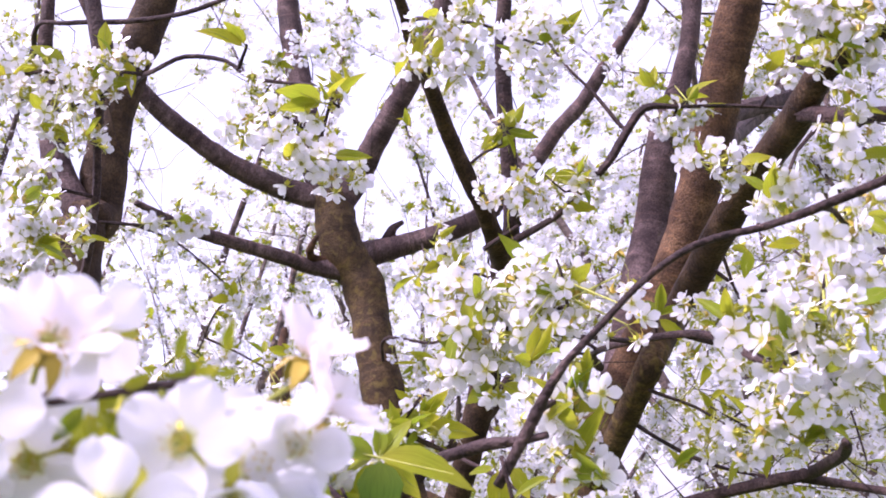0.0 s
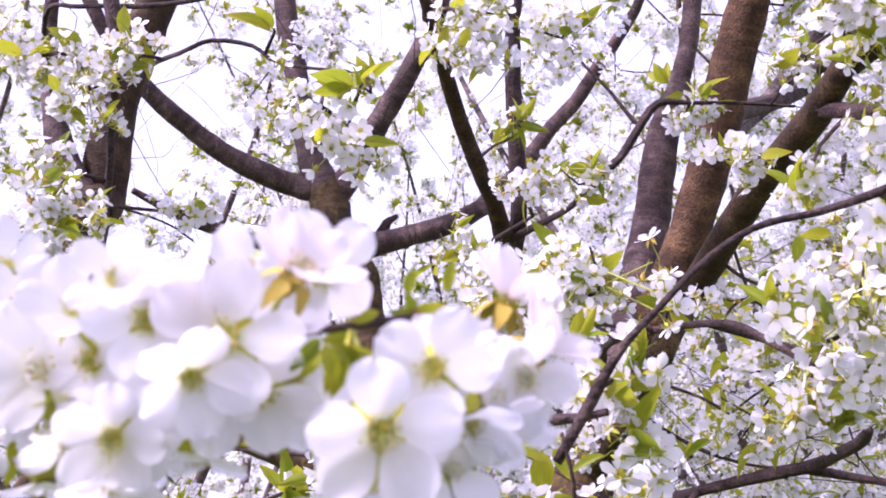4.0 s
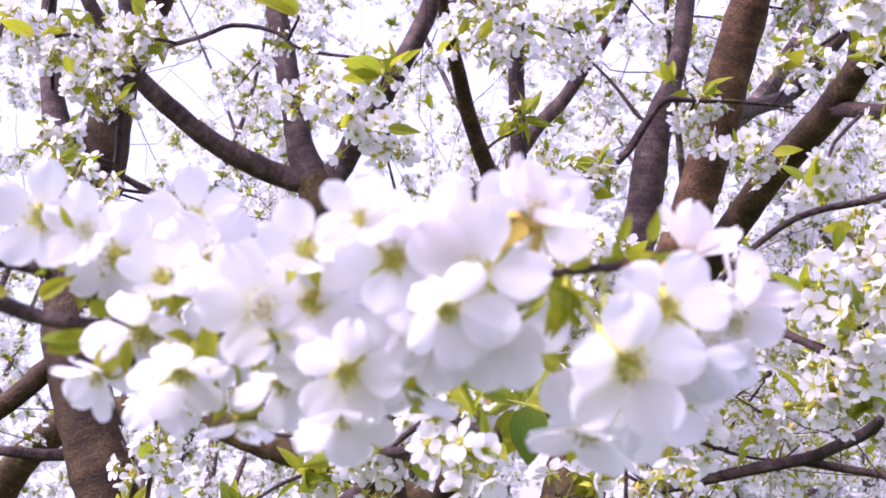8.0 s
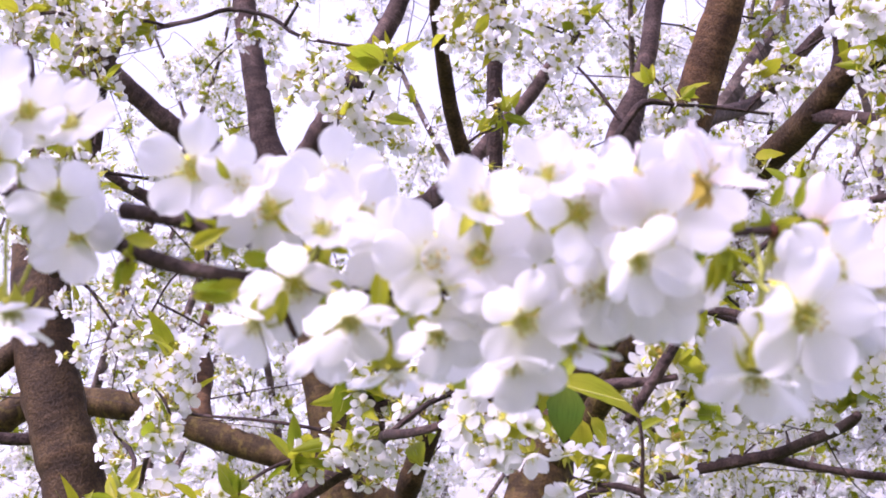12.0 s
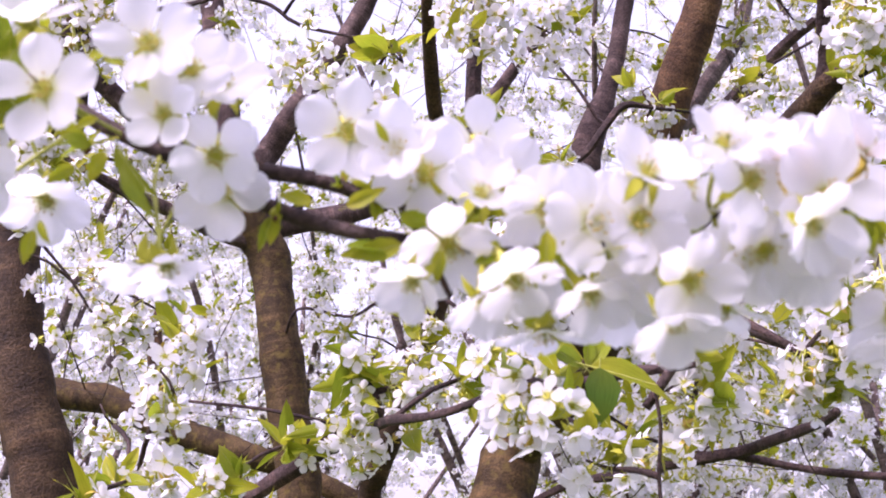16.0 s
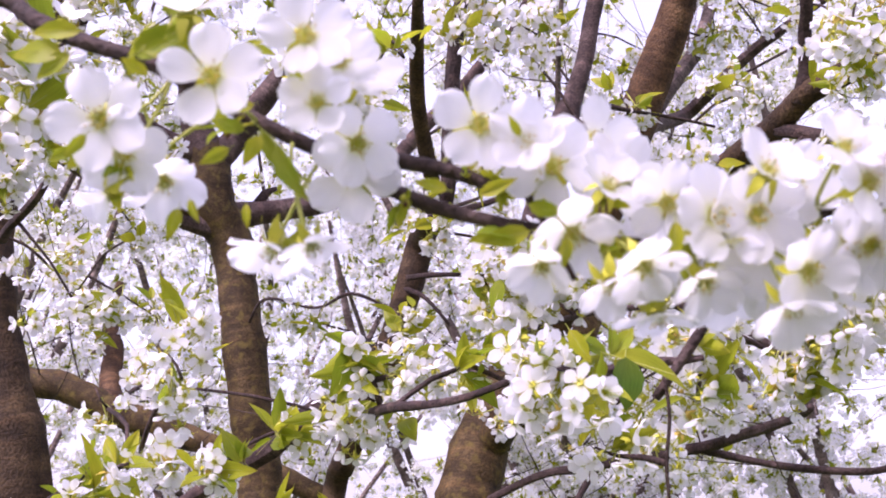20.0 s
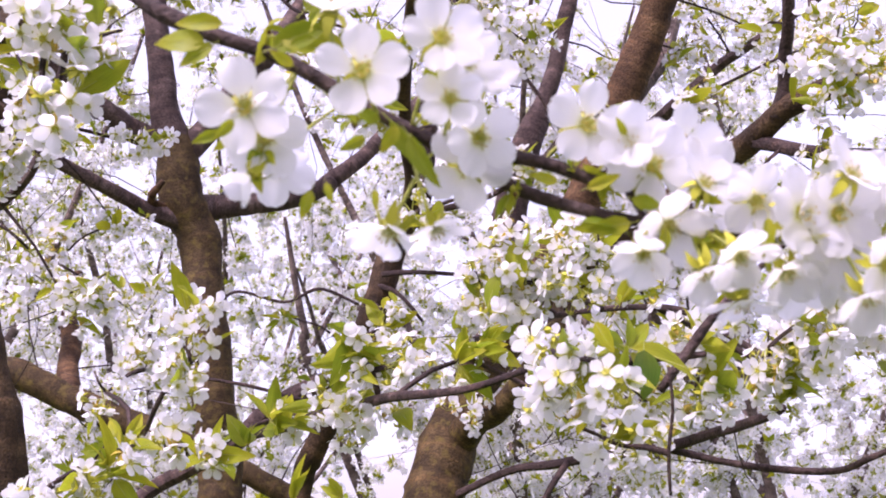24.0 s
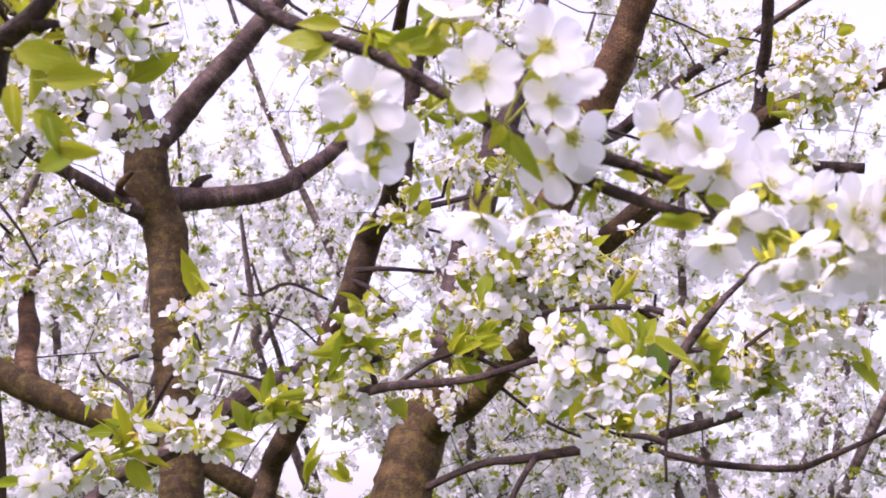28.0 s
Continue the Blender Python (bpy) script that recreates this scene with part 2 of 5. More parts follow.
def tube(points, step=0.02, sides=12, rough=0.08, knots=0.0):
    """Vertices, faces and UVs of a limb: uneven radius, swellings, closed ends."""
    line = spline(points, step)
    verts, faces, uv = [], [], []
    side, run = None, 0.0
    for k, (x, y, z, r) in enumerate(line):
        o = Vector((x, y, z))
        ahead = Vector(line[min(k + 1, len(line) - 1), :3] - line[max(k - 1, 0), :3]).normalized()
        if side is None:
            side = ahead.orthogonal().normalized()
        side = (side - ahead * side.dot(ahead)).normalized()
        up = ahead.cross(side)
        if k:
            run += float(np.linalg.norm(line[k, :3] - line[k - 1, :3]))
        swell = 1 + knots * max(0.0, noise.noise(o * 9)) + 0.05 * noise.noise(o * 40)
        for s in range(sides + 1):
            a = 2 * math.pi * (s % sides) / sides
            d = side * math.cos(a) + up * math.sin(a)
            q = o + d * r
            f = swell * (1 + rough * noise.noise(q * 30) + 0.6 * rough * noise.noise(q * 95))
            verts.append(o + d * r * f)
            uv.append((s / sides, run))
    n = sides + 1
    for k in range(len(line) - 1):
        for s in range(sides):
            faces.append((k * n + s, k * n + s + 1, (k + 1) * n + s + 1, (k + 1) * n + s))
    for k, flip in ((0, True), (len(line) - 1, False)):
        ring = [k * n + s for s in range(sides)]
        faces.append(tuple(reversed(ring)) if flip else tuple(ring))
    return verts, faces, uv


def thing(name, x, y, z, label, category, group=""):
    ob = new(name)
    ob.matrix_basis = Matrix.Translation((x, y, z))
    ob.empty_display_size = 0.1
    return tagged(ob, label, category, group)


def limb(parent, name, mat, *points, sides=12, step=0.02, rough=0.08, knots=0.12, label=""):
    v, f, uv = tube(points, step, sides, rough, knots)
    ob = new(name, mesh_of(name, v, f, [mat], uv=uv))
    LINES.setdefault(parent.name, []).append(spline(points, 0.03))
    return tagged(placed(ob, parent), label)


LINES = {}


# ---- blossom and leaf shapes ----
def petal_grid(n, m, length, width, cup, ruffle, seed):
    """A rounded, notched petal that starts at the origin and runs along +x, cupped towards +z."""
    rng = random.Random(seed)
    ph = [rng.uniform(0, 6.3) for _ in range(4)]
    verts, uv, faces = [], [], []
    for i in range(n + 1):
        u = i / n
        rise = 0.14 + 0.86 * math.sin(min(1.0, u / 0.62) * math.pi / 2) ** 1.25
        half = width * (rise if u < 0.62 else math.sqrt(max(0.05, 1 - ((u - 0.62) / 0.4) ** 2)))
        for j in range(m + 1):
            w = 2 * j / m - 1
            x = length * (u - 0.045 * (u**8) * (1 - abs(w)) ** 2 - 0.04 * (u**2) * w * w)
            y = half * w
            z = cup * length * (0.55 * u * u + 0.5 * (w * w) * math.sin(math.pi * u) * 0.5)
            z += ruffle * length * u * (0.5 * math.sin(5 * w + ph[0]) * u + 0.4 * math.sin(4 * u + 3 * w + ph[1]))
            verts.append((x, y, z))
            uv.append((j / m, u))
    for i in range(n):
        for j in range(m):
            a = i * (m + 1) + j
            faces.append((a, a + 1, a + m + 2, a + m + 1))
    return verts, faces, uv


def leaf_grid(n, length, width, fold, curl, m=4):
    """A pointed leaf along +x with a folded midrib, drooping at the tip."""
    verts, uv, faces = [], [], []
    for i in range(n + 1):
        u = i / n
        half = max(0.0015, width * math.sin(math.pi * u**0.85) ** 0.8 * (1 - 0.25 * u))
        for j in range(m + 1):
            w = 2 * j / m - 1
            saw = 1 + (0.05 if i % 2 else -0.03) * (abs(w) > 0.9)
            verts.append((length * (u - 0.04 * abs(w)), half * w * saw, fold * half * abs(w) - curl * length * u * u))
            uv.append((j / m, u))
    for i in range(n):
        for j in range(m):
            a = i * (m + 1) + j
            faces.append((a, a + 1, a + m + 2, a + m + 1))
    return verts, faces, uv


class Batch:
    """Collects pieces into one mesh with several materials."""

    def __init__(self, *mats):
        self.mats, self.verts, self.faces, self.index, self.uv = list(mats), [], [], [], []

    def add(self, verts, faces, uv, mat, m=None):
        k = len(self.verts)
        self.verts += [m @ Vector(v) for v in verts] if m else [Vector(v) for v in verts]
        self.faces += [tuple(i + k for i in f) for f in faces]
        self.index += [self.mats.index(mat)] * len(faces)
        self.uv += uv if uv else [(0.5, 0.5)] * len(verts)
        return self

    def mesh(self, name):
        return mesh_of(name, self.verts, self.faces, self.mats, self.index, self.uv)


def rod(a, b, r0, r1, sides=4):
    a, b = Vector(a), Vector(b)
    d = (b - a).normalized()
    s = d.orthogonal().normalized()
    t = d.cross(s)
    verts = [o + (s * math.cos(6.2832 * k / sides) + t * math.sin(6.2832 * k / sides)) * r for o, r in ((a, r0), (b, r1)) for k in range(sides)]
    faces = [(k, (k + 1) % sides, sides + (k + 1) % sides, sides + k) for k in range(sides)] + [tuple(range(2 * sides - 1, sides - 1, -1))]
    return verts, faces, None


def lump(c, r, tall=1.0):
    c = Vector(c)
    verts = [c + Vector(v) for v in ((r, 0, 0), (0, r, 0), (-r, 0, 0), (0, -r, 0), (0, 0, r * tall), (0, 0, -r * tall))]
    return verts, [(0, 1, 4), (1, 2, 4), (2, 3, 4), (3, 0, 4), (1, 0, 5), (2, 1, 5), (3, 2, 5), (0, 3, 5)], None


def stamens(batch, size, count, rng, wide=0.085):
    """The cup's yellow-green heart, a ring of fine stamens and the pistil."""
    heart = [(math.cos(6.2832 * k / 8) * size * r, math.sin(6.2832 * k / 8) * size * r, size * z) for r, z in ((wide, 0.026 + 0.1 * (wide - 0.085)), (wide * 0.45, 0.012)) for k in range(8)]
    batch.add(heart, [(k, (k + 1) % 8, 8 + (k + 1) % 8, 8 + k) for k in range(8)] + [tuple(range(8, 16))], None, CALYX)
    for k in range(count):
        a, tilt = 6.2832 * k / count + rng.uniform(-0.25, 0.25), rng.uniform(0.1, 0.8)
        h = size * rng.uniform(0.09, 0.18)
        d = Vector((math.cos(a) * math.sin(tilt), math.sin(a) * math.sin(tilt), math.cos(tilt)))
        foot = Vector((math.cos(a), math.sin(a), 0)) * size * 0.045
        batch.add(*rod(foot, foot + d * h, size * 0.006, size * 0.004, 3), FILAMENT)
        batch.add(*lump(foot + d * h, size * 0.017, 0.8), ANTHER)
    batch.add(*rod((0, 0, 0), (0, 0, size * 0.2), size * 0.012, size * 0.014, 4), STEM)


def calyx(batch, size, green, bend=0.3):
    """Cup, sepals bent back, and the stalk below."""
    batch.add(*rod((0, 0, -size * 0.2), (0, 0, -size * 0.02), size * 0.05, size * 0.1, 8), green)
    for k in range(5):
        a = 6.2832 * (k + 0.5) / 5
        v, f, uv = leaf_grid(3, size * 0.28, size * 0.075, 0.3, 0.5, 2)
        batch.add(v, f, uv, green, Matrix.Rotation(a, 4, "Z") @ Matrix.Translation((size * 0.06, 0, -size * 0.03)) @ Matrix.Rotation(bend, 4, "Y"))


def petal_pose(k, size, opening, rng):
    """Petal k of five round the flower's axis +z; opening: degrees that it stands up from flat."""
    return (Matrix.Rotation(6.2832 * k / 5 + rng.uniform(-0.12, 0.12), 4, "Z") @ Matrix.Translation((size * 0.05, 0, (k % 2) * size * 0.012))
            @ Matrix.Rotation(-radians(opening + rng.uniform(-9, 9)), 4, "Y") @ Matrix.Rotation(rng.uniform(-0.18, 0.18), 4, "X"))


def flower_mesh(seed, opening, n, m, count, petal_mat, calyx_mat):
    """A whole blossom of diameter 1 in one mesh, with a stalk along -z."""
    rng = random.Random(seed)
    b = Batch(petal_mat, calyx_mat, STEM, FILAMENT, ANTHER, *([CALYX] if calyx_mat is not CALYX else []))
    for k in range(5):
        v, f, uv = petal_grid(n, m, 0.46, 0.168, rng.uniform(0.08, 0.3), 0.05, seed * 7 + k)
        b.add(v, f, uv, petal_mat, petal_pose(k, 1.0, opening, rng))
    stamens(b, 1.0, count, rng)
    calyx(b, 1.0, calyx_mat)
    b.add(*rod((0, 0, -0.2), (0.03, 0.02, -0.75), 0.02, 0.016, 4), STEM)
    return b.mesh("blossom")


FLOWERS = [flower_mesh(11 + k, o, 4, 3, 6, PETAL, c) for k, (o, c) in enumerate(((8, CALYX), (20, CALYX), (35, CALYX), (14, CALYX_RUSSET), (-6, CALYX), (48, CALYX)))]


def bud_mesh():
    b = Batch(PETAL, CALYX, STEM)
    for k in range(5):
        v, f, uv = petal_grid(4, 3, 0.42, 0.2, 0.9, 0.02, 90 + k)
        b.add(v, f, uv, PETAL, Matrix.Rotation(6.2832 * k / 5, 4, "Z") @ Matrix.Translation((0.03, 0, 0)) @ Matrix.Rotation(-1.05, 4, "Y"))
    calyx(b, 1.0, CALYX, -0.9)
    b.add(*rod((0, 0, -0.2), (0.03, 0.02, -0.75), 0.02, 0.016, 4), STEM)
    return b.mesh("bud")


BUD = bud_mesh()


def leaf_mesh(k, mat=LEAF):
    v, f, uv = leaf_grid(8, 1.0, (0.24, 0.21, 0.28, 0.17, 0.42)[k], (0.35, 0.6, 0.2, 0.9, 0.15)[k], (0.1, 0.25, 0.35, 0.0, 0.15)[k])
    b = Batch(mat, STEM).add(v, f, uv, mat)
    b.add(*rod((-0.22, 0, 0.02), (0.75, 0, -0.05 * k), 0.012, 0.004, 4), STEM)
    return b.mesh("leaf")


LEAVES = [leaf_mesh(k) for k in range(4)]
LEAF_BROAD = leaf_mesh(4, LEAF_SHADED)


def aimed(p, d, spin, size):
    """A pose at p whose +z looks along d."""
    q = Vector(d).to_track_quat("Z", "Y").to_matrix().to_4x4()
    return Matrix.Translation(p) @ q @ Matrix.Rotation(spin, 4, "Z") @ Matrix.Diagonal((size, size, size, 1))


def along(p, d, spin, size):
    """A pose at p whose +x runs along d."""
    q = Vector(d).to_track_quat("X", "Z").to_matrix().to_4x4()
    return Matrix.Translation(p) @ q @ Matrix.Rotation(spin, 4, "X") @ Matrix.Diagonal((size, size, size, 1))


def piece(name, me, m, parent, label=""):
    ob = new(name, me)
    placed(ob, parent)
    ob.matrix_basis = m
    return tagged(ob, label)


# ---- ground ----
gm, gn, gl, gb = material("orchard_grass", 0.9, 0.1)
gt = gn.new("ShaderNodeTexCoord")
gcol = ramp(gn, gl, noise_tex(gn, gl, gt.outputs["Object"], 3.0, 8), (0.3, (0.05, 0.075, 0.02)), (0.55, (0.08, 0.12, 0.03)), (0.75, (0.14, 0.13, 0.07)))
gl.new(gcol, gb.inputs["Base Color"])
GN = 60
gx = np.sign(np.linspace(-1, 1, GN)) * np.abs(np.linspace(-1, 1, GN)) ** 3 * 600
gv = [(x, y, 0.02 * noise.noise(Vector((x, y, 0)) * 0.8) if abs(x) + abs(y) < 60 else 0.0) for y in gx for x in gx]
gf = [(j * GN + i, j * GN + i + 1, (j + 1) * GN + i + 1, (j + 1) * GN + i) for j in range(GN - 1) for i in range(GN - 1)]
ground = new("ground", mesh_of("ground", gv, gf, [gm]))
tagged(ground, "short green orchard grass under the cherry trees", "ground", kind="structure")

# ---- the trees in front ----
GROUP = "cherry trees of the orchard"
TREES = {
    "C": thing("cherry_tree", -0.05, 2.62, 0.0, "blossoming cherry tree with an upright brown trunk forking into three", "tree", GROUP),
    "L": thing("cherry_tree", -0.44, 1.80, 0.0, "blossoming cherry tree with a thick dark forked trunk", "tree", GROUP),
    "E": thing("cherry_tree", -0.12, 2.30, 0.0, "slender leaning cherry tree with thin dark limbs", "tree", GROUP),
    "F": thing("cherry_tree", 0.16, 2.10, 0.0, "cherry tree with several stout brown limbs and dense white blossom", "tree", GROUP),
    "M": thing("cherry_tree", -1.45, 3.40, 0.0, "cherry tree with a mossy low limb", "tree", GROUP),
    "S": thing("cherry_sapling", 1.28, 5.15, 0.0, "thin twin-stemmed grey-brown cherry sapling", "tree"),
    "H": thing("cherry_branch", -0.406, 0.40, 1.754, "thin dark cherry branch full of large white blossoms", "branch"),
    "T": thing("cherry_branch", 0.44, 0.773, 1.834, "grey-brown cherry branch with a sawn side shoot and white blossom", "branch"),
}
C, L, E, F, M, S, H, T = (TREES[k] for k in "CLEFMSHT")
limb(C, "trunk", BARK_MOSS, (-0.050, 2.620, -0.050, 0.0727), (-0.060, 2.610, 0.500, 0.0616), (-0.080, 2.580, 1.100, 0.0556), (-0.069, 2.705, 1.645, 0.0555), (-0.095, 2.712, 1.856, 0.0542), (-0.120, 2.730, 2.064, 0.0542), (-0.146, 2.759, 2.283, 0.0543), (-0.197, 2.746, 2.393, 0.0577), (-0.217, 2.749, 2.524, 0.0528), (-0.250, 2.750, 2.610, 0.0360))
limb(C, "leader", BARK_MAUVE, (-0.200, 2.747, 2.440, 0.0420), (-0.217, 2.749, 2.524, 0.0500), (-0.252, 2.750, 2.626, 0.0408), (-0.268, 2.747, 2.744, 0.0355), (-0.291, 2.763, 2.907, 0.0339), (-0.310, 2.768, 3.070, 0.0316), (-0.318, 2.783, 3.244, 0.0300), (-0.328, 2.802, 3.484, 0.0276), (-0.334, 2.818, 3.804, 0.0207), (-0.335, 2.809, 4.123, 0.0138), (-0.274, 2.845, 4.436, 0.0083), (-0.275, 2.851, 4.756, 0.0033))
limb(C, "limb", BARK_MAUVE, (-0.221, 2.749, 2.537, 0.0387), (-0.320, 2.745, 2.565, 0.0320), (-0.396, 2.701, 2.592, 0.0296), (-0.486, 2.661, 2.639, 0.0279), (-0.579, 2.614, 2.711, 0.0257), (-0.650, 2.560, 2.775, 0.0239), (-0.705, 2.513, 2.847, 0.0211), (-0.756, 2.469, 2.942, 0.0184), (-0.871, 2.393, 3.231, 0.0138), (-1.019, 2.366, 3.513, 0.0092), (-1.166, 2.367, 3.797, 0.0055), (-1.283, 2.368, 4.095, 0.0027))
limb(C, "limb", BARK_MAUVE, (-0.214, 2.749, 2.508, 0.0433), (-0.145, 2.756, 2.589, 0.0362), (-0.102, 2.720, 2.652, 0.0328), (-0.049, 2.691, 2.727, 0.0311), (0.004, 2.663, 2.794, 0.0295), (0.058, 2.640, 2.879, 0.0279), (0.112, 2.623, 2.976, 0.0265), (0.163, 2.604, 3.116, 0.0235), (0.274, 2.542, 3.410, 0.0176), (0.269, 2.562, 3.729, 0.0118), (0.252, 2.612, 4.044, 0.0071), (0.211, 2.701, 4.349, 0.0030))
limb(C, "limb", BARK_MAUVE, (-0.192, 2.745, 2.361, 0.0438), (-0.117, 2.783, 2.384, 0.0354), (-0.039, 2.787, 2.399, 0.0311), (0.056, 2.791, 2.419, 0.0289), (0.145, 2.810, 2.450, 0.0269), (0.221, 2.835, 2.494, 0.0258), (0.223, 2.860, 2.508, 0.0261), (0.284, 2.864, 2.560, 0.0246), (0.348, 2.876, 2.621, 0.0233), (0.433, 2.866, 2.725, 0.0218), (0.516, 2.863, 2.805, 0.0212), (0.588, 2.847, 2.899, 0.0197), (0.639, 2.839, 2.963, 0.0174), (0.705, 2.816, 3.049, 0.0158), (0.764, 2.789, 3.149, 0.0142), (0.945, 2.652, 3.375, 0.0107), (1.092, 2.498, 3.613, 0.0071), (1.149, 2.314, 3.869, 0.0042), (1.328, 2.171, 4.093, 0.0029))
limb(C, "stub", BARK_DARK, (-0.085, 2.796, 2.404, 0.0182), (-0.064, 2.786, 2.438, 0.0140), (-0.053, 2.783, 2.452, 0.0105), (-0.027, 2.779, 2.464, 0.0063))
limb(C, "limb", BARK_MAUVE, (-0.188, 2.744, 2.329, 0.0288), (-0.280, 2.719, 2.344, 0.0217), (-0.347, 2.668, 2.362, 0.0186), (-0.436, 2.597, 2.382, 0.0169), (-0.522, 2.518, 2.400, 0.0146), (-0.588, 2.464, 2.426, 0.0112), (-0.654, 2.409, 2.458, 0.0079))
limb(C, "stub", BARK, (-0.192, 2.745, 2.361, 0.0134), (-0.264, 2.715, 2.360, 0.0121), (-0.277, 2.682, 2.376, 0.0107), (-0.251, 2.655, 2.408, 0.0067), sides=8, step=0.015)
limb(M, "limb", BARK_MOSS, (-1.450, 3.400, -0.050, 0.0810), (-1.420, 3.360, 0.700, 0.0675), (-1.300, 3.300, 1.600, 0.0540), (-1.000, 3.200, 1.970, 0.0450), (-0.639, 3.114, 1.963, 0.0406), (-0.550, 3.086, 1.936, 0.0391), (-0.459, 3.064, 1.891, 0.0391), (-0.353, 3.036, 1.843, 0.0378), (-0.248, 3.005, 1.805, 0.0350), (-0.157, 2.981, 1.768, 0.0321), (-0.046, 2.999, 1.725, 0.0312), (0.094, 2.966, 1.649, 0.0299), (0.249, 2.929, 1.565, 0.0270), (0.432, 2.877, 1.496, 0.0213))
limb(M, "limb", BARK, (-0.444, 3.059, 1.888, 0.0321), (-0.460, 3.140, 1.976, 0.0303), (-0.456, 3.224, 2.071, 0.0299), (-0.473, 3.286, 2.165, 0.0229), (-0.454, 3.375, 2.309, 0.0143))
# this trunk's shade is part of its darkened bark colour
limb(L, "trunk", BARK_DARK_SHADED, (-0.444, 1.800, -0.050, 0.0795), (-0.444, 1.790, 0.500, 0.0636), (-0.484, 1.810, 1.100, 0.0538), (-0.529, 1.830, 1.639, 0.0516), (-0.557, 1.839, 1.760, 0.0502), (-0.586, 1.854, 1.858, 0.0504), (-0.608, 1.870, 1.950, 0.0505), (-0.620, 1.893, 2.046, 0.0500), (-0.622, 1.912, 2.156, 0.0485), (-0.610, 1.921, 2.257, 0.0457))
limb(L, "limb", BARK_DARK_SHADED, (-0.606, 1.921, 2.257, 0.0442), (-0.601, 1.985, 2.291, 0.0450), (-0.591, 1.984, 2.372, 0.0423), (-0.569, 1.968, 2.472, 0.0404), (-0.536, 1.959, 2.576, 0.0408), (-0.490, 1.949, 2.680, 0.0390), (-0.442, 1.927, 2.793, 0.0359), (-0.369, 1.832, 3.090, 0.0269), (-0.293, 1.737, 3.386, 0.0180), (-0.193, 1.691, 3.686, 0.0108), (-0.113, 1.608, 3.985, 0.0043))
limb(L, "limb", BARK_MAUVE, (-0.605, 1.932, 2.263, 0.0285), (-0.647, 1.942, 2.337, 0.0268), (-0.673, 1.944, 2.409, 0.0260), (-0.688, 1.950, 2.495, 0.0211), (-0.704, 1.969, 2.602, 0.0173), (-0.693, 1.943, 2.701, 0.0141), (-0.664, 1.931, 3.019, 0.0105), (-0.660, 1.904, 3.338, 0.0070), (-0.634, 1.881, 3.656, 0.0042), (-0.691, 1.927, 3.968, 0.0029))
limb(L, "branch", BARK_DARK_SHADED, (-0.604, 1.878, 1.921, 0.0206), (-0.648, 1.864, 1.921, 0.0195), (-0.699, 1.853, 1.873, 0.0174), (-0.768, 1.872, 1.831, 0.0156))
limb(L, "branch", BARK_DARK, (-0.560, 1.843, 1.784, 0.0131), (-0.593, 1.868, 1.774, 0.0119), (-0.649, 1.856, 1.771, 0.0100), (-0.716, 1.832, 1.782, 0.0089), sides=8, step=0.015)
limb(L, "branch", BARK_DARK, (-0.579, 1.813, 2.045, 0.0094), (-0.557, 1.720, 2.040, 0.0076), (-0.497, 1.615, 2.081, 0.0067), (-0.471, 1.586, 2.190, 0.0064), (-0.461, 1.563, 2.273, 0.0064), (-0.439, 1.511, 2.365, 0.0100), (-0.442, 1.503, 2.428, 0.0125), (-0.451, 1.503, 2.498, 0.0126), sides=8, step=0.015)
limb(E, "trunk", BARK_DARK_SHADED, (-0.120, 2.300, -0.050, 0.0495), (-0.100, 2.270, 0.600, 0.0405), (-0.050, 2.200, 1.200, 0.0342), (0.037, 2.204, 1.619, 0.0241), (0.052, 2.162, 1.686, 0.0256), (0.091, 2.103, 1.795, 0.0268), (0.129, 2.053, 1.909, 0.0279), (0.151, 2.016, 1.990, 0.0285), (0.185, 1.999, 2.115, 0.0274), (0.168, 1.862, 2.125, 0.0194), (0.142, 1.734, 2.161, 0.0148), (0.113, 1.673, 2.216, 0.0140), (0.090, 1.617, 2.262, 0.0132), (0.071, 1.542, 2.300, 0.0123), (0.054, 1.464, 2.322, 0.0106), (0.041, 1.407, 2.337, 0.0088), (0.029, 1.354, 2.381, 0.0078), (-0.069, 1.125, 2.582, 0.0059), (-0.179, 0.945, 2.822, 0.0039), (-0.352, 0.817, 3.059, 0.0027), (-0.439, 0.707, 3.347, 0.0027))
limb(E, "limb", BARK_DARK, (0.185, 1.999, 2.115, 0.0217), (0.194, 1.834, 2.158, 0.0156), (0.199, 1.819, 2.249, 0.0147), (0.201, 1.785, 2.378, 0.0147), (0.207, 1.753, 2.496, 0.0138), (0.219, 1.727, 2.594, 0.0129), (0.226, 1.685, 2.911, 0.0097), (0.280, 1.728, 3.224, 0.0064), (0.369, 1.756, 3.530, 0.0039), (0.427, 1.793, 3.842, 0.0027))
limb(F, "trunk", BARK_MOSS, (0.150, 2.100, -0.050, 0.0960), (0.150, 2.090, 0.500, 0.0830), (0.178, 2.040, 1.100, 0.0740), (0.233, 1.942, 1.531, 0.0640), (0.255, 1.954, 1.617, 0.0600), (0.284, 1.966, 1.696, 0.0540), (0.312, 1.981, 1.764, 0.0480), (0.345, 2.000, 1.815, 0.0440), (0.385, 2.000, 1.868, 0.0440))
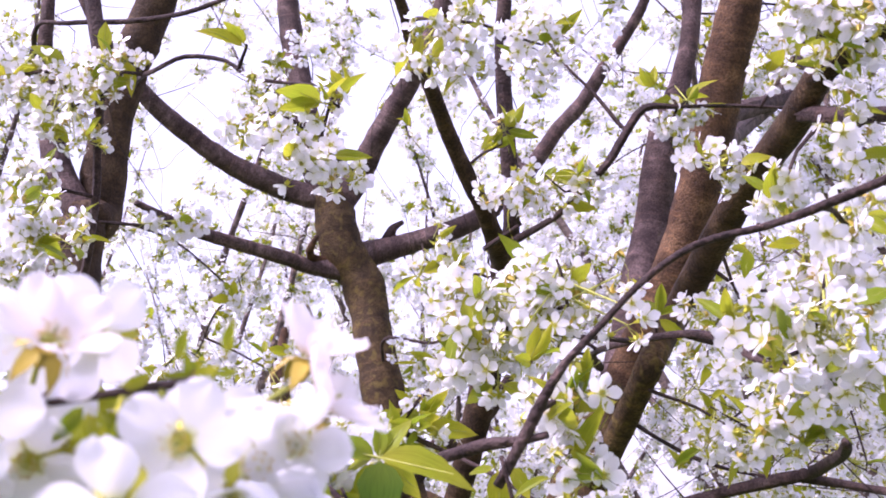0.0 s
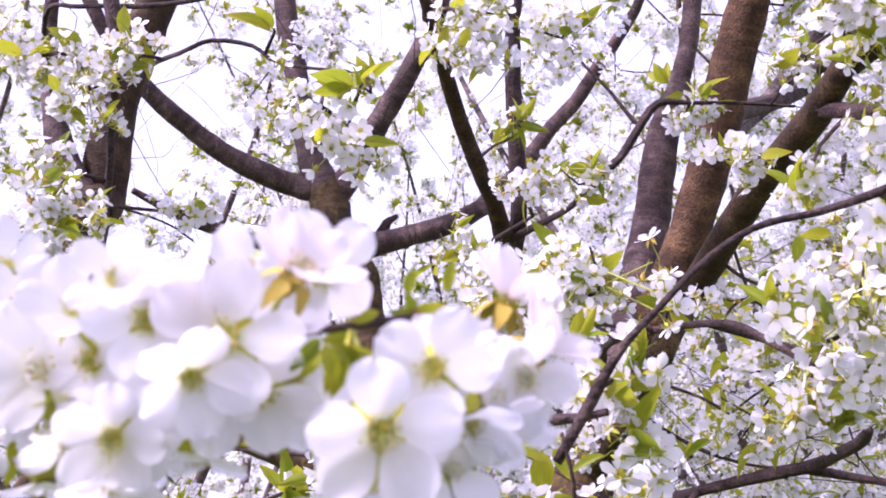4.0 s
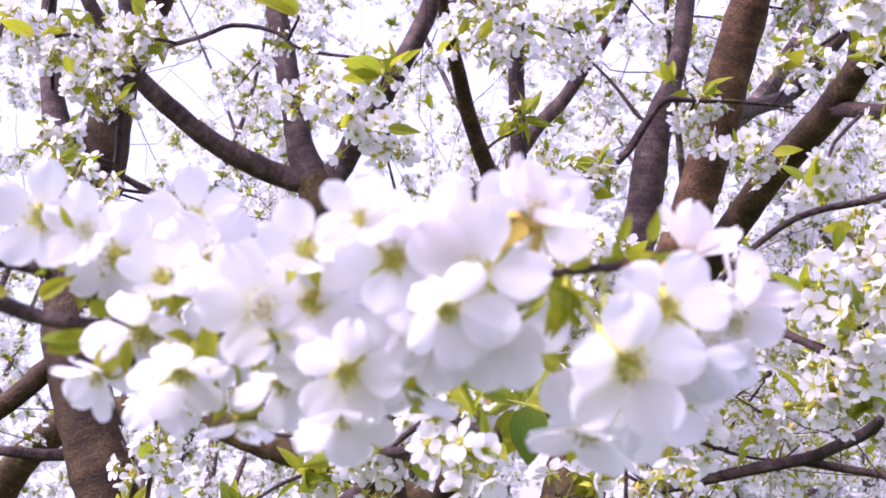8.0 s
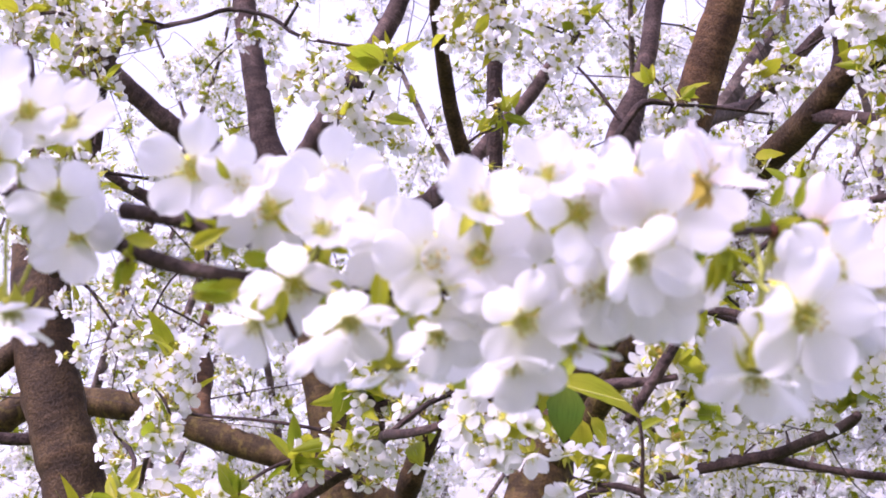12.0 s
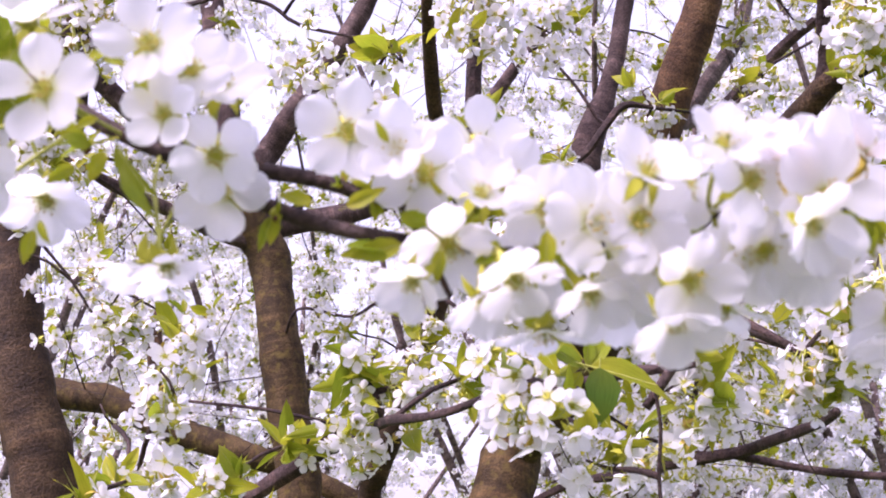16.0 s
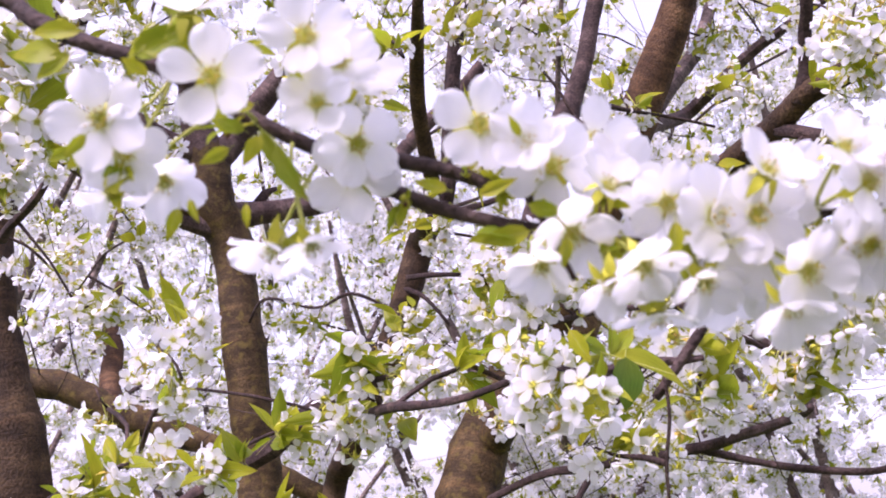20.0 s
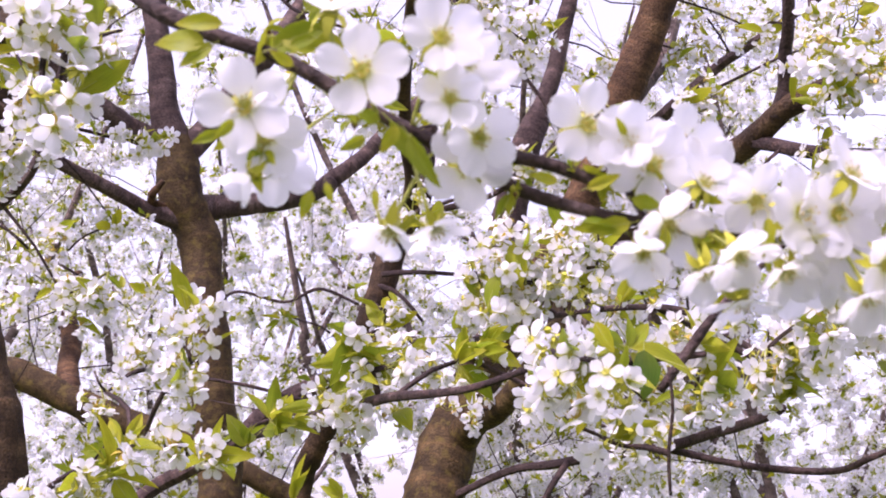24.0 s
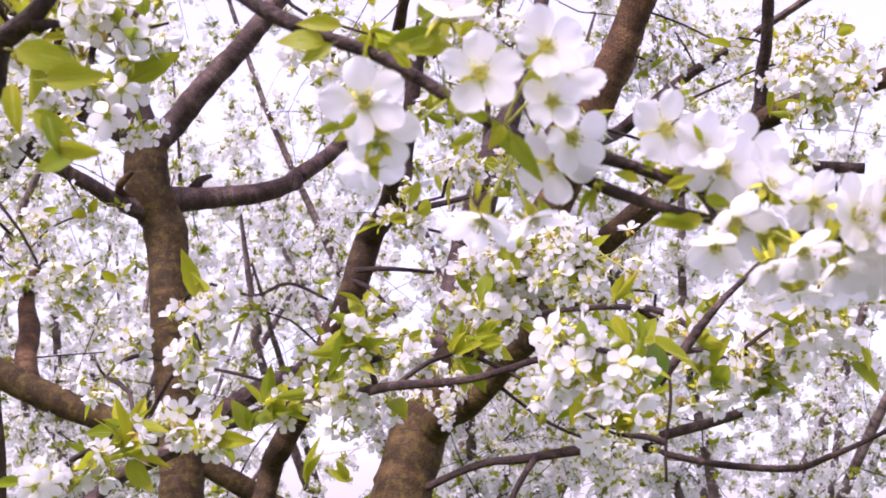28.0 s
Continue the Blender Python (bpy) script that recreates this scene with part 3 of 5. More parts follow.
limb(F, "limb", BARK_RUSSET, (0.345, 2.000, 1.815, 0.0400), (0.385, 2.000, 1.868, 0.0435), (0.419, 1.995, 1.917, 0.0462), (0.456, 1.936, 1.990, 0.0500), (0.488, 1.888, 2.062, 0.0428), (0.519, 1.848, 2.145, 0.0387), (0.552, 1.804, 2.240, 0.0374), (0.580, 1.757, 2.348, 0.0398), (0.609, 1.713, 2.445, 0.0376), (0.631, 1.673, 2.526, 0.0355), (0.675, 1.518, 2.803, 0.0266), (0.667, 1.466, 3.118, 0.0177), (0.648, 1.448, 3.437, 0.0106), (0.737, 1.401, 3.741, 0.0043))
limb(F, "limb", BARK_MAUVE, (0.345, 2.011, 1.815, 0.0330), (0.428, 2.129, 1.985, 0.0351), (0.479, 2.188, 2.115, 0.0396), (0.532, 2.238, 2.238, 0.0410), (0.556, 2.230, 2.337, 0.0391), (0.581, 2.220, 2.439, 0.0364), (0.632, 2.219, 2.556, 0.0256), (0.670, 2.219, 2.664, 0.0221), (0.696, 2.220, 2.776, 0.0214), (0.725, 2.216, 2.904, 0.0196), (0.774, 2.250, 3.247, 0.0147), (0.792, 2.329, 3.587, 0.0098), (0.834, 2.370, 3.931, 0.0059), (0.888, 2.371, 4.275, 0.0024))
limb(F, "limb", BARK_MOSS, (0.270, 1.960, 1.660, 0.0400), (0.300, 1.935, 1.712, 0.0350), (0.309, 1.860, 1.738, 0.0262), (0.313, 1.786, 1.744, 0.0222), (0.330, 1.728, 1.779, 0.0212), (0.351, 1.667, 1.824, 0.0210), (0.370, 1.620, 1.866, 0.0214), (0.433, 1.701, 1.945, 0.0200))
limb(F, "limb", BARK_DARK_SHADED, (0.366, 1.630, 1.857, 0.0205), (0.433, 1.701, 1.945, 0.0232), (0.456, 1.584, 1.995, 0.0233), (0.473, 1.469, 2.036, 0.0226), (0.488, 1.377, 2.065, 0.0217), (0.507, 1.286, 2.088, 0.0198), (0.511, 1.214, 2.100, 0.0178), (0.521, 1.160, 2.122, 0.0172), (0.548, 1.105, 2.134, 0.0165), (0.610, 1.040, 2.150, 0.0155), (0.700, 0.985, 2.180, 0.0140), (0.860, 0.930, 2.240, 0.0115))
limb(F, "branch", BARK_DARK, (0.515, 1.168, 2.111, 0.0132), (0.519, 1.149, 2.150, 0.0104), (0.504, 1.121, 2.194, 0.0093), (0.482, 1.076, 2.242, 0.0084), (0.365, 0.889, 2.474, 0.0063), (0.327, 0.685, 2.718, 0.0042), (0.261, 0.467, 2.943, 0.0027), (0.238, 0.291, 3.209, 0.0027), sides=8, step=0.015)
limb(F, "branch", BARK_DARK, (0.505, 1.225, 2.098, 0.0120), (0.516, 1.190, 2.081, 0.0108), (0.538, 1.155, 2.062, 0.0098), (0.566, 1.120, 2.048, 0.0090), (0.630, 1.070, 2.036, 0.0078), sides=8, step=0.015)
limb(F, "limb", BARK_PALE, (0.570, 1.830, 2.250, 0.0200), (0.620, 1.980, 2.310, 0.0225), (0.730, 2.220, 2.430, 0.0240), (0.843, 2.400, 2.537, 0.0245), (0.925, 2.400, 2.600, 0.0240), (0.997, 2.400, 2.693, 0.0235), (1.071, 2.400, 2.785, 0.0220), (1.107, 2.400, 2.848, 0.0200), (1.180, 2.420, 3.050, 0.0150), (1.250, 2.420, 3.400, 0.0090), (1.300, 2.400, 3.800, 0.0030))
limb(F, "branch", BARK_MAUVE, (0.570, 1.775, 2.308, 0.0190), (0.847, 2.085, 2.471, 0.0170), (0.901, 2.015, 2.522, 0.0151), (0.965, 1.939, 2.587, 0.0134), (1.013, 1.874, 2.620, 0.0108), (1.204, 1.659, 2.761, 0.0081), (1.319, 1.379, 2.865, 0.0054), (1.466, 1.146, 3.027, 0.0036), (1.645, 0.936, 3.189, 0.0036), sides=8, step=0.015)
limb(E, "twig", BARK_DARK, (0.171, 1.880, 2.125, 0.0077), (0.203, 1.769, 2.118, 0.0068), (0.228, 1.677, 2.108, 0.0058), (0.254, 1.611, 2.108, 0.0049), (0.289, 1.576, 2.134, 0.0055), (0.330, 1.558, 2.166, 0.0065), (0.360, 1.547, 2.206, 0.0067), (0.394, 1.537, 2.244, 0.0067), (0.448, 1.545, 2.245, 0.0036), (0.541, 1.563, 2.246, 0.0030), (0.621, 1.565, 2.236, 0.0026), sides=8, step=0.015)
limb(F, "branch", BARK_DARK, (0.337, 1.938, 1.905, 0.0084), (0.281, 1.617, 1.876, 0.0059), (0.253, 1.370, 1.849, 0.0042), (0.282, 1.278, 1.843, 0.0043), (0.327, 1.230, 1.839, 0.0044), (0.356, 1.193, 1.828, 0.0049), (0.379, 1.154, 1.800, 0.0049), (0.413, 1.124, 1.767, 0.0042), (0.426, 1.099, 1.750, 0.0031), sides=8, step=0.015)
limb(F, "branch", BARK_DARK, (0.245, 1.951, 1.580, 0.0080), (0.338, 1.798, 1.640, 0.0075), (0.399, 1.740, 1.650, 0.0080), (0.462, 1.700, 1.661, 0.0090), (0.530, 1.640, 1.672, 0.0098), (0.571, 1.590, 1.678, 0.0098), (0.560, 1.480, 1.686, 0.0090), (0.516, 1.300, 1.690, 0.0078), (0.478, 1.180, 1.694, 0.0064), (0.468, 1.150, 1.697, 0.0056), sides=8, step=0.015)
limb(F, "branch", BARK_DARK, (0.556, 1.610, 1.675, 0.0075), (0.636, 1.576, 1.652, 0.0062), (0.668, 1.476, 1.634, 0.0060), (0.690, 1.340, 1.624, 0.0056), (0.698, 1.270, 1.639, 0.0048), (0.719, 1.220, 1.658, 0.0040), (0.760, 1.160, 1.690, 0.0024), sides=8, step=0.015)
limb(F, "twig", BARK_DARK, (0.424, 1.718, 1.654, 0.0068), (0.381, 1.690, 1.615, 0.0058), (0.353, 1.680, 1.567, 0.0050), (0.335, 1.640, 1.470, 0.0030), sides=8, step=0.015)
limb(L, "branch", BARK_DARK, (-0.060, 2.420, 1.745, 0.0150), (-0.030, 2.050, 1.734, 0.0105), (-0.050, 1.720, 1.722, 0.0088), (-0.062, 1.420, 1.709, 0.0074), (-0.076, 1.130, 1.695, 0.0058), (-0.077, 1.000, 1.685, 0.0046), (-0.066, 0.950, 1.682, 0.0040), (-0.046, 0.907, 1.684, 0.0036), (-0.013, 0.851, 1.696, 0.0030), sides=8, step=0.015)
limb(L, "branch", BARK_MAUVE, (-0.470, 1.830, 1.200, 0.0238), (-0.420, 2.100, 1.300, 0.0194), (-0.287, 2.567, 1.581, 0.0182), (-0.151, 2.486, 1.682, 0.0197), (-0.060, 2.434, 1.739, 0.0224), (-0.003, 2.406, 1.797, 0.0240), (0.066, 2.366, 1.841, 0.0211), (0.138, 2.337, 1.880, 0.0184), (0.192, 2.295, 1.949, 0.0100))
limb(T, "branch_stem", BARK_DARK, (0.085, 0.803, 1.671, 0.0030), (0.110, 0.789, 1.708, 0.0043), (0.122, 0.779, 1.728, 0.0035), (0.139, 0.769, 1.750, 0.0030), (0.166, 0.766, 1.774, 0.0026), (0.197, 0.763, 1.801, 0.0025), (0.228, 0.762, 1.821, 0.0025), (0.255, 0.763, 1.831, 0.0028), (0.291, 0.757, 1.835, 0.0029), (0.325, 0.734, 1.840, 0.0033), (0.364, 0.710, 1.849, 0.0036), (0.405, 0.685, 1.860, 0.0039), (0.560, 0.800, 1.950, 0.0046), (0.720, 0.930, 2.060, 0.0053), (0.800, 0.980, 2.120, 0.0056), sides=10, step=0.01, rough=0.14, knots=0.5)
limb(T, "sawn_shoot", BARK_DARK, (0.045, 0.833, 1.696, 0.0040), (0.079, 0.804, 1.701, 0.0038), (0.104, 0.795, 1.701, 0.0033), (0.123, 0.785, 1.703, 0.0027), sides=10, step=0.01, rough=0.14, knots=0.5)
limb(T, "twig", BARK_DARK, (0.089, 0.792, 1.691, 0.0013), (0.095, 0.800, 1.655, 0.0013), (0.094, 0.810, 1.618, 0.0013), (0.098, 0.818, 1.582, 0.0013), sides=10, step=0.01, rough=0.14, knots=0.5)
limb(H, "branch_stem", BARK_DARK, (-0.664, 1.931, 3.019, 0.0100), (-0.740, 1.600, 2.930, 0.0085), (-0.780, 1.050, 2.560, 0.0066), (-0.640, 0.620, 2.040, 0.0047), (-0.500, 0.450, 1.830, 0.0039), (-0.396, 0.465, 1.815, 0.0037), (-0.372, 0.450, 1.796, 0.0036), (-0.348, 0.434, 1.780, 0.0034), (-0.323, 0.419, 1.767, 0.0032), (-0.302, 0.408, 1.752, 0.0032), (-0.279, 0.401, 1.737, 0.0030), (-0.252, 0.398, 1.724, 0.0031), (-0.229, 0.391, 1.709, 0.0030), (-0.204, 0.378, 1.696, 0.0027), (-0.169, 0.369, 1.688, 0.0023), (-0.136, 0.355, 1.681, 0.0017), (-0.113, 0.344, 1.678, 0.0012), sides=10, step=0.008, rough=0.14, knots=0.5)
limb(H, "side_branch", BARK_DARK, (-0.630, 0.605, 2.020, 0.0048), (-0.508, 0.541, 1.773, 0.0058), (-0.493, 0.512, 1.784, 0.0056), (-0.479, 0.494, 1.792, 0.0051), (-0.467, 0.484, 1.809, 0.0044), (-0.447, 0.496, 1.848, 0.0034), sides=10, step=0.008, rough=0.14, knots=0.5)
limb(H, "stub", BARK_DARK, (-0.478, 0.494, 1.788, 0.0037), (-0.466, 0.490, 1.789, 0.0020), sides=10, step=0.008, rough=0.14, knots=0.5)
limb(L, "twig", BARK_DARK, (-0.519, 1.930, 2.516, 0.0044), (-0.409, 1.600, 2.390, 0.0042), (-0.292, 1.301, 2.263, 0.0032), (-0.250, 1.281, 2.267, 0.0031), (-0.195, 1.267, 2.249, 0.0028), (-0.156, 1.248, 2.212, 0.0024), (-0.053, 1.210, 2.176, 0.0016), sides=8, step=0.015)
limb(L, "twig", BARK_DARK, (-0.684, 1.948, 2.474, 0.0045), (-0.596, 1.642, 2.512, 0.0041), (-0.522, 1.597, 2.502, 0.0040), (-0.419, 1.598, 2.497, 0.0045), (-0.321, 1.579, 2.494, 0.0040), (-0.232, 1.556, 2.507, 0.0035), sides=8, step=0.015)
limb(E, "twig", BARK_DARK, (0.369, 1.544, 2.216, 0.0040), (0.362, 1.569, 2.229, 0.0036), (0.325, 1.572, 2.291, 0.0028), (0.288, 1.585, 2.349, 0.0024), (0.261, 1.613, 2.421, 0.0021), sides=8, step=0.015)
limb(F, "twig", BARK_DARK, (0.358, 1.643, 1.844, 0.0035), (0.363, 1.630, 1.822, 0.0032), (0.423, 1.611, 1.789, 0.0023), (0.467, 1.600, 1.755, 0.0019), (0.511, 1.605, 1.738, 0.0015), sides=8, step=0.015)
limb(F, "twig", BARK_DARK, (0.335, 1.713, 1.790, 0.0040), (0.383, 1.697, 1.749, 0.0032), (0.438, 1.687, 1.713, 0.0032), (0.499, 1.665, 1.687, 0.0023), (0.552, 1.621, 1.675, 0.0019), sides=8, step=0.015)
limb(F, "twig", BARK_DARK, (0.458, 1.570, 2.000, 0.0034), (0.509, 1.548, 1.949, 0.0026), (0.599, 1.567, 1.948, 0.0023), sides=8, step=0.015)
limb(F, "twig", BARK_DARK, (0.467, 1.512, 2.021, 0.0028), (0.499, 1.552, 1.935, 0.0023), (0.544, 1.604, 1.916, 0.0020), sides=8, step=0.015)
limb(F, "twig", BARK_DARK, (0.334, 1.221, 1.836, 0.0041), (0.480, 1.273, 1.796, 0.0045), (0.509, 1.247, 1.774, 0.0044), (0.539, 1.230, 1.755, 0.0037), sides=8, step=0.015)
limb(C, "twig", BARK_DARK, (-0.106, 2.730, 2.064, 0.0041), (-0.081, 2.484, 2.090, 0.0037), (0.033, 2.430, 2.061, 0.0036), (0.107, 2.384, 2.088, 0.0042), (0.189, 2.325, 2.044, 0.0035), sides=8, step=0.015)
limb(E, "twig", BARK_DARK, (0.149, 1.969, 2.035, 0.0060), (0.184, 1.930, 2.033, 0.0055), (0.217, 1.885, 2.025, 0.0044), (0.280, 1.869, 2.021, 0.0039), sides=8, step=0.015)
limb(E, "twig", BARK_DARK, (0.148, 1.993, 2.017, 0.0056), (0.170, 1.962, 2.002, 0.0050), (0.187, 1.926, 1.973, 0.0040), (0.215, 1.910, 1.932, 0.0034), sides=8, step=0.015)
limb(E, "twig", BARK_DARK, (0.140, 1.769, 2.103, 0.0050), (0.164, 1.686, 2.098, 0.0040), (0.190, 1.602, 2.093, 0.0025), sides=8, step=0.015)
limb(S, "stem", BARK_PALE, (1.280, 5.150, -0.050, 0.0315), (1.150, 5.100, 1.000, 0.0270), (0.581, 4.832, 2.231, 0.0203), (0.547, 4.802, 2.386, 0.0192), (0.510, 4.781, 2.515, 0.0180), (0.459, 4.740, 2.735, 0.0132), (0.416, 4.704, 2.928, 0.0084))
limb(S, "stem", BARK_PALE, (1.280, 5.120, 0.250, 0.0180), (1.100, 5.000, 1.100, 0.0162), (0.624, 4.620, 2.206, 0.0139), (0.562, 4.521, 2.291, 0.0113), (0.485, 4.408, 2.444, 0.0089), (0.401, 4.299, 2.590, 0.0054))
limb(H, "side_shoot", BARK_DARK, (-0.227, 0.394, 1.722, 0.0034), (-0.215, 0.387, 1.718, 0.0030), (-0.205, 0.381, 1.714, 0.0028), (-0.192, 0.374, 1.707, 0.0027), (-0.180, 0.367, 1.702, 0.0019), (-0.165, 0.360, 1.667, 0.0012), sides=10, step=0.008, rough=0.14, knots=0.5)
limb(H, "side_shoot", BARK_DARK, (-0.136, 0.355, 1.681, 0.0016), (-0.104, 0.338, 1.683, 0.0014), (-0.080, 0.328, 1.688, 0.0012), (-0.056, 0.317, 1.687, 0.0011), (-0.033, 0.314, 1.688, 0.0014), (-0.013, 0.318, 1.690, 0.0017), sides=10, step=0.008, rough=0.14, knots=0.5)


# ---- blossom on the near trees ----
def nearest(tree, p):
    """The nearest place on a tree's limbs."""
    line = np.vstack(LINES[tree.name])[:, :3]
    return Vector(line[np.argmin(((line - np.array(p)) ** 2).sum(1))])


def ball(rng):
    while True:
        v = Vector((rng.uniform(-1, 1), rng.uniform(-1, 1), rng.uniform(-1, 1)))
        if 0.05 < v.length < 1:
            return v


ROLL = random.Random(5)
COUNTS, REST = collections.Counter(), collections.defaultdict(list)


def single(name, me, m, tree):
    """A blossom or leaf of its own, up to 300 on a tree; the rest are joined."""
    COUNTS[tree.name, name] += 1
    if COUNTS[tree.name, name] <= 300:
        piece(name, me, m, tree)
    else:
        REST[tree, name].append((me, m))


def join_rest():
    for (tree, name), todo in REST.items():
        mats = []
        for me, m in todo:
            mats += [mat for mat in me.materials if mat not in mats]
        verts, faces, index, uv = [], [], [], []
        for me, m in todo:
            k, kinds = len(verts), [mats.index(mat) for mat in me.materials]
            verts += [m @ v.co for v in me.vertices]
            faces += [tuple(i + k for i in p.vertices) for p in me.polygons]
            index += [kinds[p.material_index] for p in me.polygons]
            flat = [(0.5, 0.5)] * len(me.vertices)
            for loop, spot in zip(me.loops, me.uv_layers[0].data):
                flat[loop.vertex_index] = tuple(spot.uv)
            uv += flat
        name = {"blossom": "blossom_cover", "leaf": "foliage"}[name]
        placed(tagged(new(name, mesh_of(name, verts, faces, mats, index, uv)), kind="stuff"), tree)


def bloom(tree, centre, radii, flowers, leaves=0, size=0.031, leaf=0.046):
    """A spray: a thin twig from the tree through the place, spurs with umbels of blossom, and young leaves."""
    rng, c = ROLL, Vector(centre)
    if tree not in (H, T):
        tree = min((C, L, E, F), key=lambda o: (nearest(o, c) - c).length)
    a = nearest(tree, c)
    far = c + Vector((rng.uniform(-0.8, 0.8) * radii[0], rng.uniform(-0.6, 0.6) * radii[1], 0.8 * radii[2]))
    mid = a.lerp(c, 0.5) + Vector((0, 0, 0.05 * (c - a).length)) + 0.08 * (c - a).length * ball(rng)
    if (c - a).length > 0.03:
        thin_by = min(1.0, 0.3 / (c - a).length)
        pts = [(*a, 0.0027 * thin_by), (*mid, 0.0023 * thin_by), (*c, 0.0018), (*far, 0.0011)]
        limb(tree, "twig", BARK_DARK, *pts, sides=6, step=0.03, knots=0.6)
    spots = []
    for k in range(max(1, round(max(flowers, leaves / 2) / 4.2))):
        v = ball(rng)
        spots.append(c + Vector((v.x * radii[0], v.y * radii[1], v.z * radii[2])))
    spurs = Batch(STEM)
    for o in spots:
        s = c.lerp(far, max(0.0, min(1.0, rng.random())))
        spurs.add(*rod(s, o, 0.0013, 0.0009, 5), STEM)
    placed(new("spur", spurs.mesh("spur")), tree)
    for k in range(flowers):
        o = spots[k % len(spots)]
        d = (ball(rng).normalized() + Vector((0, -0.3, -0.1))).normalized()
        s = size * rng.uniform(0.82, 1.12)
        me = BUD if rng.random() < 0.05 else rng.choice(FLOWERS)
        single("blossom", me, aimed(o + d * s * 0.75, (d + 0.35 * ball(rng)).normalized(), rng.uniform(0, 6.3), s), tree)
    for k in range(leaves):
        o = rng.choice(spots)
        d = (ball(rng).normalized() + Vector((0, -0.3, 0.25))).normalized()
        single("leaf", rng.choice(LEAVES), along(o + d * 0.008, d, rng.uniform(-1.7, 1.7), leaf * rng.uniform(0.6, 1.25)), tree)


bloom(E, (0.102, 1.154, 1.852), (0.093, 0.033, 0.062), 87, 14)
bloom(L, (-0.464, 1.464, 2.291), (0.088, 0.045, 0.071), 80, 11)
bloom(L, (-0.496, 1.428, 2.075), (0.055, 0.033, 0.055), 34, 5)
bloom(E, (-0.043, 1.149, 2.122), (0.029, 0.018, 0.020), 6, 7, .031, .05)
bloom(E, (-0.080, 1.229, 2.106), (0.055, 0.033, 0.035), 38, 4)
bloom(E, (-0.041, 1.279, 2.091), (0.025, 0.015, 0.013), 11, 0)
bloom(E, (-0.139, 1.217, 2.151), (0.035, 0.021, 0.035), 17, 0)
bloom(F, (0.255, 1.756, 1.751), (0.047, 0.028, 0.021), 17, 0)
bloom(F, (0.212, 1.538, 1.870), (0.066, 0.039, 0.056), 30, 4)
bloom(L, (-0.486, 1.359, 2.082), (0.044, 0.027, 0.052), 34, 11)
bloom(H, (-0.496, 0.800, 1.918), (0.018, 0.011, 0.027), 8, 11)
bloom(F, (0.471, 1.391, 1.835), (0.067, 0.040, 0.052), 42, 11)
bloom(F, (0.951, 2.346, 1.842), (0.115, 0.069, 0.103), 49, 9)
bloom(F, (0.723, 2.157, 1.904), (0.083, 0.050, 0.071), 34, 7)
bloom(F, (0.648, 2.403, 1.701), (0.115, 0.069, 0.051), 27, 5)
bloom(F, (0.889, 2.203, 1.686), (0.083, 0.050, 0.059), 27, 5)
bloom(F, (0.473, 1.510, 1.742), (0.079, 0.043, 0.047), 42, 9)
bloom(F, (0.179, 1.375, 1.902), (0.044, 0.027, 0.044), 30, 5)
bloom(E, (0.051, 1.447, 1.991), (0.039, 0.024, 0.047), 23, 9)
bloom(L, (-0.350, 1.599, 2.137), (0.053, 0.032, 0.036), 23, 4)
bloom(E, (0.099, 1.280, 2.260), (0.067, 0.040, 0.052), 61, 11)
bloom(E, (0.232, 1.409, 2.303), (0.057, 0.034, 0.049), 42, 7)
bloom(E, (0.182, 1.702, 2.266), (0.027, 0.016, 0.038), 6, 9)
bloom(E, (0.170, 1.505, 2.121), (0.046, 0.028, 0.042), 30, 5)
bloom(E, (0.259, 1.551, 2.124), (0.052, 0.031, 0.043), 30, 13)
bloom(F, (0.441, 1.570, 2.222), (0.062, 0.037, 0.036), 38, 2)
bloom(F, (0.437, 1.555, 2.278), (0.053, 0.032, 0.022), 2, 7, .031, .045)
bloom(F, (0.418, 1.288, 2.047), (0.043, 0.026, 0.032), 23, 4)
bloom(F, (0.449, 1.165, 1.978), (0.038, 0.023, 0.029), 19, 4)
bloom(F, (0.434, 1.016, 1.831), (0.054, 0.029, 0.060), 76, 11, .031, .038)
bloom(F, (0.429, 1.054, 1.760), (0.050, 0.030, 0.033), 34, 11)
bloom(F, (0.485, 0.992, 2.095), (0.051, 0.031, 0.031), 28, 7, .031, .034)
bloom(F, (0.501, 1.062, 2.011), (0.030, 0.018, 0.041), 17, 5)
bloom(F, (0.581, 2.143, 1.835), (0.148, 0.061, 0.091), 30, 7)
bloom(F, (0.385, 1.602, 1.929), (0.022, 0.013, 0.013), 0, 5, .031, .05)
bloom(T, (0.147, 0.830, 1.726), (0.021, 0.013, 0.030), 19, 9)
bloom(T, (0.141, 0.835, 1.672), (0.025, 0.015, 0.011), 11, 5)
bloom(T, (0.371, 0.806, 1.843), (0.026, 0.016, 0.022), 10, 5, .031, .035)
bloom(L, (-0.322, 1.417, 1.758), (0.030, 0.018, 0.030), 11, 2)
bloom(L, (-0.373, 1.293, 1.712), (0.020, 0.012, 0.030), 8, 2)
bloom(L, (-0.077, 1.217, 1.698), (0.045, 0.027, 0.035), 30, 9)
bloom(L, (-0.170, 1.306, 1.686), (0.027, 0.016, 0.017), 2, 14)
bloom(T, (-0.022, 0.800, 1.682), (0.021, 0.013, 0.023), 19, 2)
bloom(T, (-0.047, 0.725, 1.681), (0.021, 0.012, 0.021), 17, 5)
bloom(T, (-0.012, 0.681, 1.664), (0.018, 0.011, 0.012), 4, 2, .031, .042)
bloom(T, (-0.002, 0.852, 1.689), (0.019, 0.011, 0.026), 10, 0)
bloom(T, (-0.030, 0.754, 1.681), (0.021, 0.013, 0.019), 11, 0)
